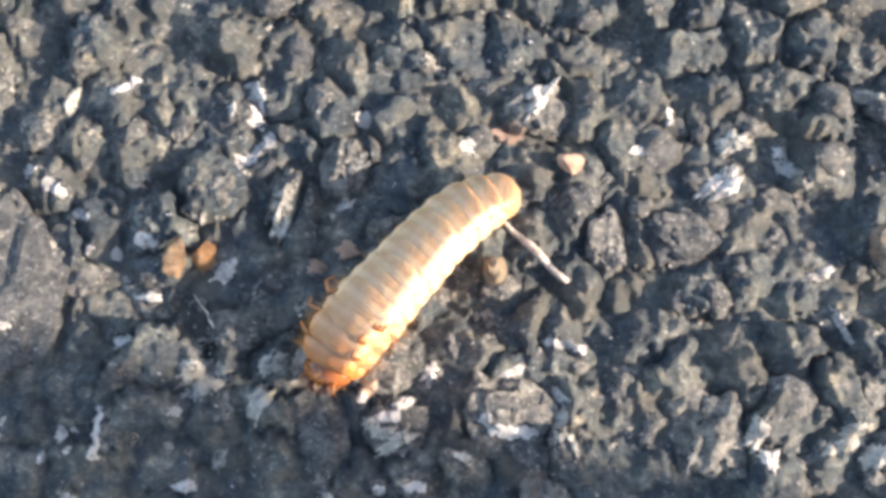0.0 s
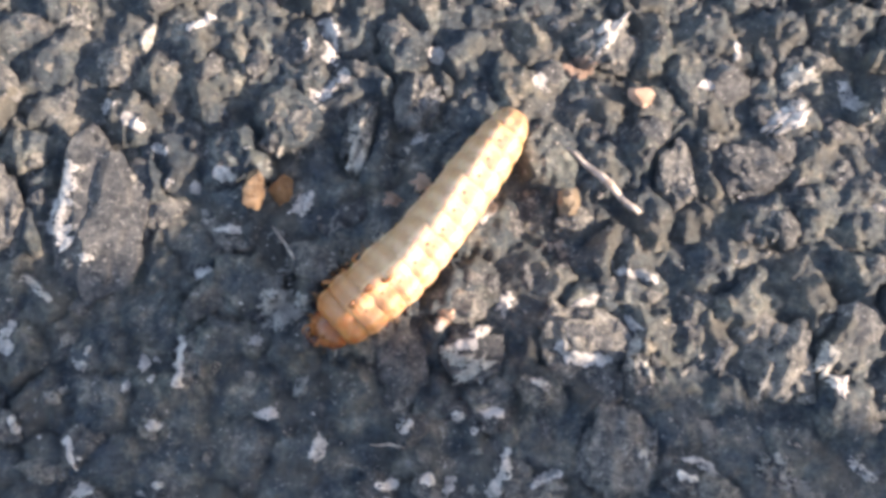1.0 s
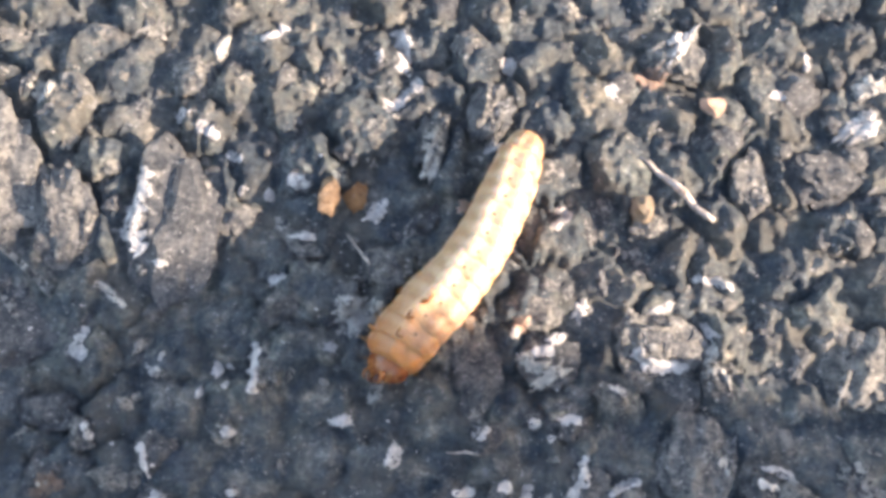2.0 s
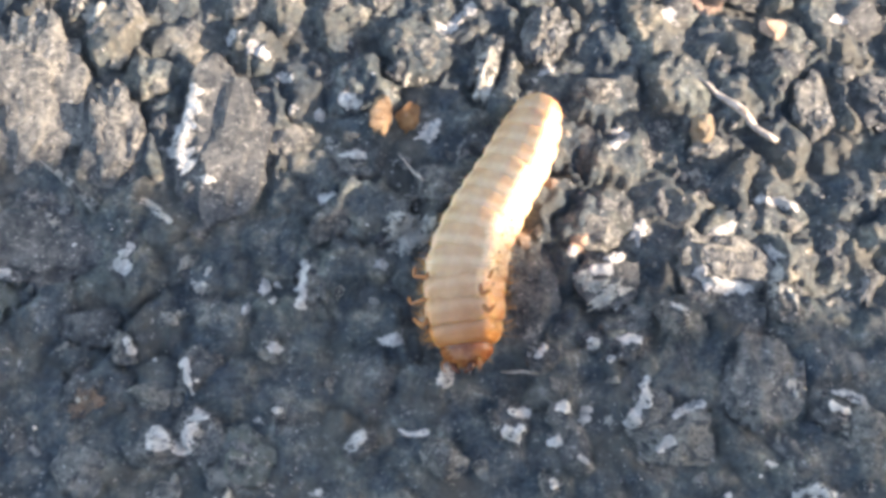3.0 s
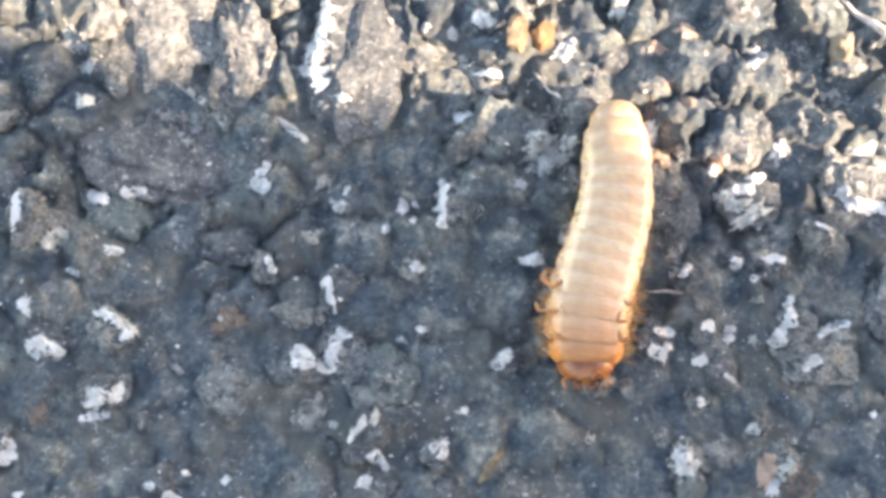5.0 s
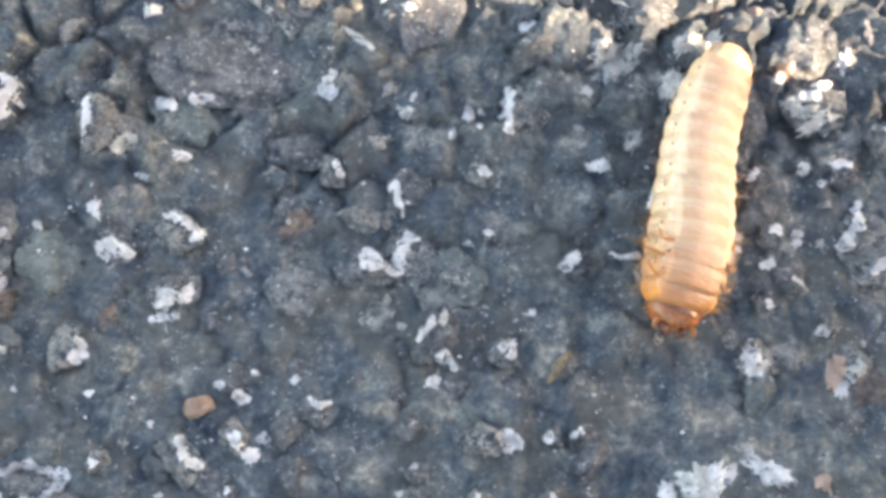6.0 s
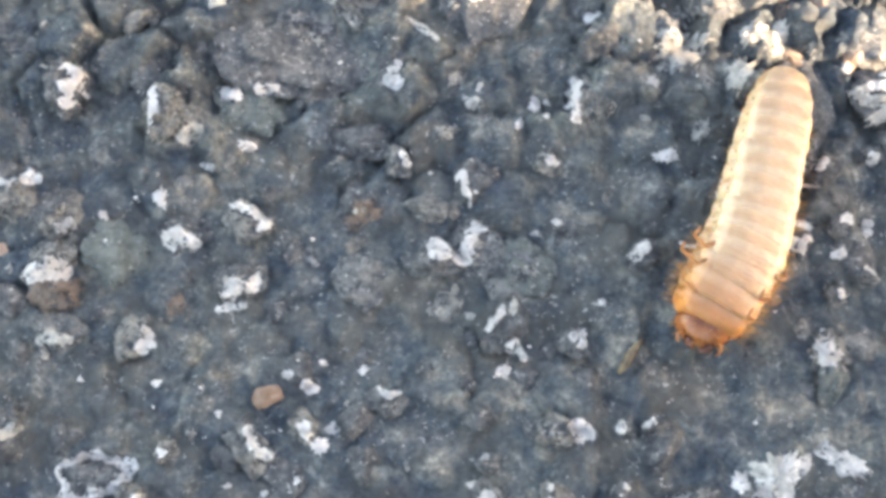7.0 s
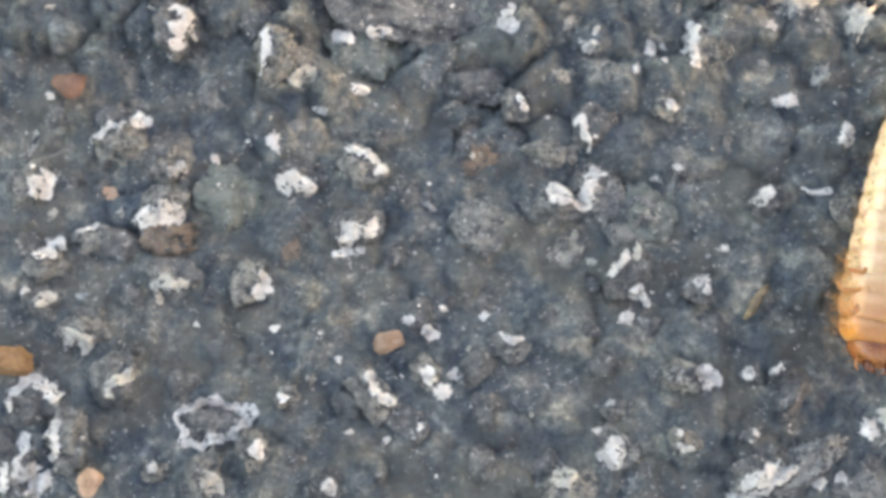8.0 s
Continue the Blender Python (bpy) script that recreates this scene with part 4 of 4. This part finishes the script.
# ---- the grub ----
# midline from the head to the tail in mm, by time, and the roll that turns a flank up
CREEP_START = [
    (0.0, 24, (-14.1, -43.0), (-10.7, -35.9), (-5.9, -30.4), (-1.5, -25.5), (3.4, -20.8), (10.5, -17.3)),
    (0.2, 31, (-15.6, -43.2), (-11.7, -37.5), (-7.9, -32.0), (-3.2, -26.6), (1.5, -21.9), (8.0, -16.2)),
    (0.5, 42, (-21.2, -44.5), (-15.6, -37.6), (-9.6, -32.8), (-4.5, -26.9), (-0.1, -20.2), (3.6, -13.7)),
    (0.8, 50, (-25.0, -44.2), (-18.3, -39.6), (-12.6, -35.3), (-8.5, -29.8), (-4.5, -25.1), (2.0, -17.6)),
    (1.0, 58, (-25.3, -46.4), (-18.8, -40.3), (-11.7, -33.4), (-6.6, -26.8), (-2.1, -20.6), (0.9, -16.0)),
    (1.2, 65, (-25.0, -49.3), (-21.2, -42.0), (-15.8, -36.9), (-10.6, -31.7), (-7.0, -26.1), (-2.1, -17.7)),
    (1.5, 74, (-27.8, -49.4), (-24.1, -43.6), (-20.0, -39.1), (-14.4, -33.9), (-10.5, -28.7), (-6.9, -19.8)),
    (1.7, 71, (-28.5, -49.3), (-24.5, -44.3), (-18.9, -39.1), (-13.8, -33.1), (-9.8, -25.9), (-6.4, -17.6)),
]
CREEP_MIDDLE = [
    (2.8, 40, (-24.1, -57.3), (-24.2, -51.8), (-23.1, -44.9), (-19.5, -38.5), (-15.8, -31.3), (-12.0, -22.9)),
    (3.0, 27, (-23.3, -59.7), (-23.2, -53.7), (-23.0, -47.2), (-20.6, -40.5), (-16.5, -33.2), (-13.1, -24.5)),
    (3.5, 24, (-26.3, -62.6), (-25.4, -56.9), (-24.1, -49.8), (-21.5, -42.8), (-18.2, -36.5), (-15.0, -27.1)),
    (4.0, 18, (-27.2, -64.3), (-26.4, -56.9), (-24.1, -50.0), (-21.5, -41.0), (-19.0, -35.0), (-17.8, -31.1)),
    (4.5, 18, (-29.1, -68.6), (-29.0, -62.7), (-28.2, -56.0), (-25.8, -49.2), (-23.5, -42.2), (-21.8, -32.7)),
    (4.7, 14, (-29.0, -69.0), (-28.7, -64.2), (-27.5, -57.9), (-24.9, -51.4), (-23.6, -43.3), (-23.2, -34.7)),
]
CREEP_END = [
    (5.8, -20, (-21.9, -77.5), (-22.5, -70.7), (-22.6, -63.1), (-21.7, -54.8), (-19.1, -48.2), (-17.9, -40.6)),
    (6.0, -20, (-25.2, -77.2), (-23.7, -71.5), (-22.4, -65.4), (-21.5, -58.7), (-19.9, -51.1), (-16.1, -42.1)),
    (6.2, -17, (-26.9, -78.0), (-24.0, -69.7), (-22.3, -62.8), (-21.3, -56.9), (-19.2, -50.3), (-16.4, -42.5)),
    (6.5, -10, (-26.3, -79.5), (-25.3, -74.3), (-23.8, -68.6), (-22.6, -62.1), (-20.9, -54.7), (-18.1, -45.1)),
    (7.0, -4, (-30.5, -80.5), (-27.1, -73.2), (-24.3, -67.8), (-21.7, -59.4), (-20.1, -54.0), (-18.4, -46.5)),
    (7.5, 0, (-28.3, -82.9), (-25.4, -75.5), (-23.0, -68.6), (-20.6, -61.9), (-18.5, -55.8), (-16.5, -50.0)),
    (8.0, 4, (-25.6, -89.3), (-24.3, -82.2), (-22.5, -75.5), (-20.6, -68.6), (-18.6, -62.3), (-16.6, -55.8)),
]
CREEP = CREEP_START + CREEP_MIDDLE + CREEP_END
SEGMENTS = 13


def half_width(f):
    """Half the body's width in mm at the fraction f of its length from the head."""
    w = np.interp(f, [0.0, 0.08, 0.18, 0.32, 0.5, 0.7, 0.82, 0.92, 1.0], [3.0, 4.0, 4.75, 4.95, 4.6, 4.3, 4.1, 3.6, 2.5])
    return float(w)


def midline(pts, f):
    """Point and heading (towards the head) at the fraction f along a smooth curve through pts."""
    p = np.array(pts)
    k = np.concatenate([[0], np.cumsum(np.hypot(*np.diff(p, axis=0).T))])
    k /= k[-1]
    coef = [np.polyfit(k, p[:, a], 5) for a in (0, 1)]
    at = np.array([np.polyval(c, f) for c in coef])
    d = -np.array([np.polyval(np.polyder(c), f) for c in coef])
    return at, math.atan2(d[1], d[0])


def segment_mesh(f, length, tail=False, front=False):
    """A barrel with a flat ribbed belly, a groove on each side and swollen flanks; the belly is +z, the head +x."""
    bm = bmesh.new()
    a, n, m = half_width(f), 40, 15
    rows = []
    for i in range(m):
        u = -1 + 2 * i / (m - 1)
        end = math.sqrt(max(0.0, 1 - abs(u) ** 3.2)) ** 1.1
        fold = 1 + 0.022 * math.exp(-(u / 0.14) ** 2)
        row = []
        for j in range(n):
            th = 6.28318 * j / n
            side = abs(math.atan2(math.sin(th), math.cos(th)))
            deep = 0.11 if side < 0.85 else min(0.29, 0.11 + 0.8 * (side - 0.85))
            r = a * (1 - deep + deep * end) if not (tail and u < 0) and not (front and u > 0) else a * (0.50 + 0.50 * math.sqrt(max(0.0, 1 - u * u))) if front else a * max(0.02, math.sqrt(max(0.0, 1 - u * u)))
            lobe = max(0.0, 1 - u * u) ** 0.5
            swell = 1 + 0.09 * math.exp(-((side - 0.98) / 0.17) ** 2) * lobe + 0.08 * math.exp(-((side - 1.75) / 0.28) ** 2) * lobe
            groove = 1 - 0.035 * math.exp(-((side - 0.66) / 0.10) ** 2) - 0.05 * math.exp(-((side - 1.33) / 0.12) ** 2)
            belly = fold if side < 1.0 else 1 + (fold - 1) * 0.4
            r *= swell * groove * belly * (1 + 0.012 * noise.noise(Vector((u * 2 + 9 * f, math.cos(th) * 3, math.sin(th) * 3))))
            z = r * math.cos(th) * 0.92
            flat = 0.64 * a
            if z > flat:
                z = flat + (z - flat) * 0.55
            row.append(bm.verts.new(Vector((u * length, r * math.sin(th), z)) * MM))
        rows.append(row)
    for p, q in zip(rows, rows[1:]):
        for j in range(n):
            bm.faces.new((p[j], q[j], q[(j + 1) % n], p[(j + 1) % n]))
    bm.faces.new(rows[0])
    bm.faces.new(rows[-1][::-1])
    bmesh.ops.recalc_face_normals(bm, faces=bm.faces[:])
    return bm


def bristles(f, seed, count, long):
    rng = random.Random(seed)
    a = half_width(f)
    bm = bmesh.new()
    for _ in range(count):
        th = rng.choice((-1, 1)) * rng.uniform(0.85, 2.0)
        out = Vector((0, math.sin(th), math.cos(th) * 0.86))
        p = Vector((rng.uniform(-1.0, 1.0), 0, 0)) + out * a * 0.98
        tip = p + (out + Vector((rng.uniform(-0.5, 0.6), rng.uniform(-0.2, 0.2), rng.uniform(-0.2, 0.3)))) * long * rng.uniform(0.5, 1.2)
        mid = (p + tip) / 2 + Vector((0.1, 0, 0.1))
        tube(bm, [p * MM, mid * MM, tip * MM], [0.032 * MM, 0.022 * MM, 0.006 * MM], 4)
    return bm


def leg_mesh(f, side, reach):
    """A short jointed leg, folded along the flank: hip, thigh, shin and claw."""
    a = half_width(f)
    th = 0.98 * side
    rng = random.Random(int(f * 1000) + side)
    at = Vector((0, math.sin(th) * a * 0.93, math.cos(th) * a * 0.86 * 0.95))
    hip = Vector((0, 0, 0))
    path = [hip]
    for fwd, out, up in ((0.8, -0.35, 0.55), (1.9, 0.15, 0.7), (1.5, 0.7 + reach, 0.5), (0.7, 1.0 + reach, 0.2)):
        path.append(hip + Vector((fwd + rng.uniform(-0.5, 0.5), (out + rng.uniform(-0.2, 0.3)) * side, up + rng.uniform(-0.2, 0.2))))
    pts, radii = [], []
    for k in range(4):
        for g in range(4):
            pts.append(path[k].lerp(path[k + 1], g / 4) * MM)
            radii.append(MM * (0.36 - 0.05 * k) * (1.0 if g in (1, 2) else 0.82))
    pts.append(path[4] * MM)
    radii.append(MM * 0.06)
    bm = bmesh.new()
    tube(bm, pts, radii, 8)
    return bm, at * MM


def head_mesh():
    bm = bmesh.new()
    bmesh.ops.create_uvsphere(bm, u_segments=28, v_segments=18, radius=1)
    for v in bm.verts:
        x, y, z = v.co
        seam = 0.05 * math.exp(-(y / 0.08) ** 2) * (1 if x > -0.2 else 0)
        v.co = Vector((x * 2.3, y * 3.45 * (1 - 0.15 * max(0, x)), z * 2.75)) * (1 - seam) * MM
    return bm


def grub():
    root = new("grub")
    tagged(root, "cream white beetle grub with orange head crawling on its back", "grub")
    pieces, legs = [], []
    for k in range(SEGMENTS):
        f = (k + 1.72) / (SEGMENTS + 1.36)
        last = k == SEGMENTS - 1
        seg = part("segment", segment_mesh(f, (2.15 if k == 0 else 2.2) if not last else 3.0, last, k == 0), body_skin(k), root, "orange front segment" if k < 2 else "")
        pieces.append((seg, f))
        part("bristles", bristles(f, k, 80 if k < 4 else 36 if k < 7 else 14, 1.9 if k < 4 else 1.3 if k < 7 else 0.9), HAIR, seg, "fine orange bristles")
        a = half_width(f)
        for side in (-1, 1):
            if 0 < k < 12:
                bm = bmesh.new()
                bmesh.ops.create_uvsphere(bm, u_segments=10, v_segments=6, radius=1)
                spot = Vector((0.1, 0.93 * a * side, 0.23 * a)) * MM
                for v in bm.verts:
                    v.co = Vector((v.co.x * 0.26, v.co.y * 0.16, v.co.z * 0.36)) * MM + spot
                part("spiracle", bm, PORE, seg, "small brown breathing pore")
            if k < 4 and k > 0:
                bm, hip = leg_mesh(f, side, 0.1 + 0.35 * ((k + side) % 2) if side > 0 else (0.9, 1.9, 1.3)[k - 1])
                legs.append((part("leg", bm, LEG, seg, "short jointed orange-brown leg"), hip, k, side))
    head = part("head", head_mesh(), CAPSULE, root, "glossy red-brown head capsule")
    pieces.append((head, 0.060))
    rng = random.Random(77)
    bm = bmesh.new()
    for _ in range(56):
        a, b = rng.uniform(-1.5, 1.5), rng.uniform(-0.3, 1.3)
        out = Vector((math.cos(a) * math.cos(b), math.sin(a) * math.cos(b), math.sin(b)))
        p = Vector((out.x * 2.2, out.y * 3.0, out.z * 2.5))
        tip = p + (out + Vector((0.3, rng.uniform(-0.4, 0.4), rng.uniform(-0.4, 0.2)))) * rng.uniform(0.4, 1.1)
        tube(bm, [p * MM, (p + tip) * 0.5 * MM, tip * MM], [0.035 * MM, 0.026 * MM, 0.008 * MM], 4)
    part("bristles", bm, HAIR, head, "short brown-orange bristles")
    for side in (-1, 1):
        bm = bmesh.new()
        tube(bm, [Vector(p) * MM for p in ((1.7, 1.3 * side, 0.9), (2.5, 1.1 * side, 1.2), (3.0, 0.35 * side, 1.2))], [0.6 * MM, 0.5 * MM, 0.15 * MM], 8)
        part("mandible", bm, JAW, head, "dark brown jaw")
        bm = bmesh.new()
        tube(bm, [Vector(p) * MM for p in ((1.3, 2.2 * side, 1.2), (1.9, 2.6 * side, 1.5), (2.5, 2.6 * side, 1.4), (2.9, 2.2 * side, 1.2))], [0.2 * MM, 0.16 * MM, 0.14 * MM, 0.08 * MM], 6)
        part("antenna", bm, LEG, head, "short orange feeler")
    return root, pieces, legs


GRUB, GRUB_PIECES, GRUB_LEGS = grub()


def grub_pose(pts, roll, f):
    (x, y), heading = midline(pts, f)
    z = 1.0 + 0.80 * max(half_width(f), 3.6)
    return pose(x * MM, y * MM, z * MM, 0, 0, math.degrees(heading)) @ pose(0, 0, 0, roll * (0.82 + 0.36 * f) + 3.5 * math.sin(31 * f), 2.5 * math.sin(47 * f), 0)


def motions():
    base, rows = [], {ob: [] for ob, f in GRUB_PIECES}
    for t, roll, *pts in CREEP:
        (x, y), heading = midline(pts, 0.5)
        root = pose(x * MM, y * MM, 0, 0, 0, math.degrees(heading))
        base.append((t, root))
        for ob, f in GRUB_PIECES:
            rows[ob].append((t, root.inverted() @ grub_pose(pts, roll, f)))
    walk(GRUB, base)
    for ob, f in GRUB_PIECES:
        walk(ob, rows[ob])
    for leg, hip, k, side in GRUB_LEGS:
        steps = []
        for n in range(17):
            swing = math.sin(1.9 * n + 1.7 * k + 1.2 * side)
            steps.append((n * 0.5, pose(*hip, 10 * swing * side, 6 * math.cos(1.3 * n + k), 20 * swing)))
        walk(leg, steps)


motions()
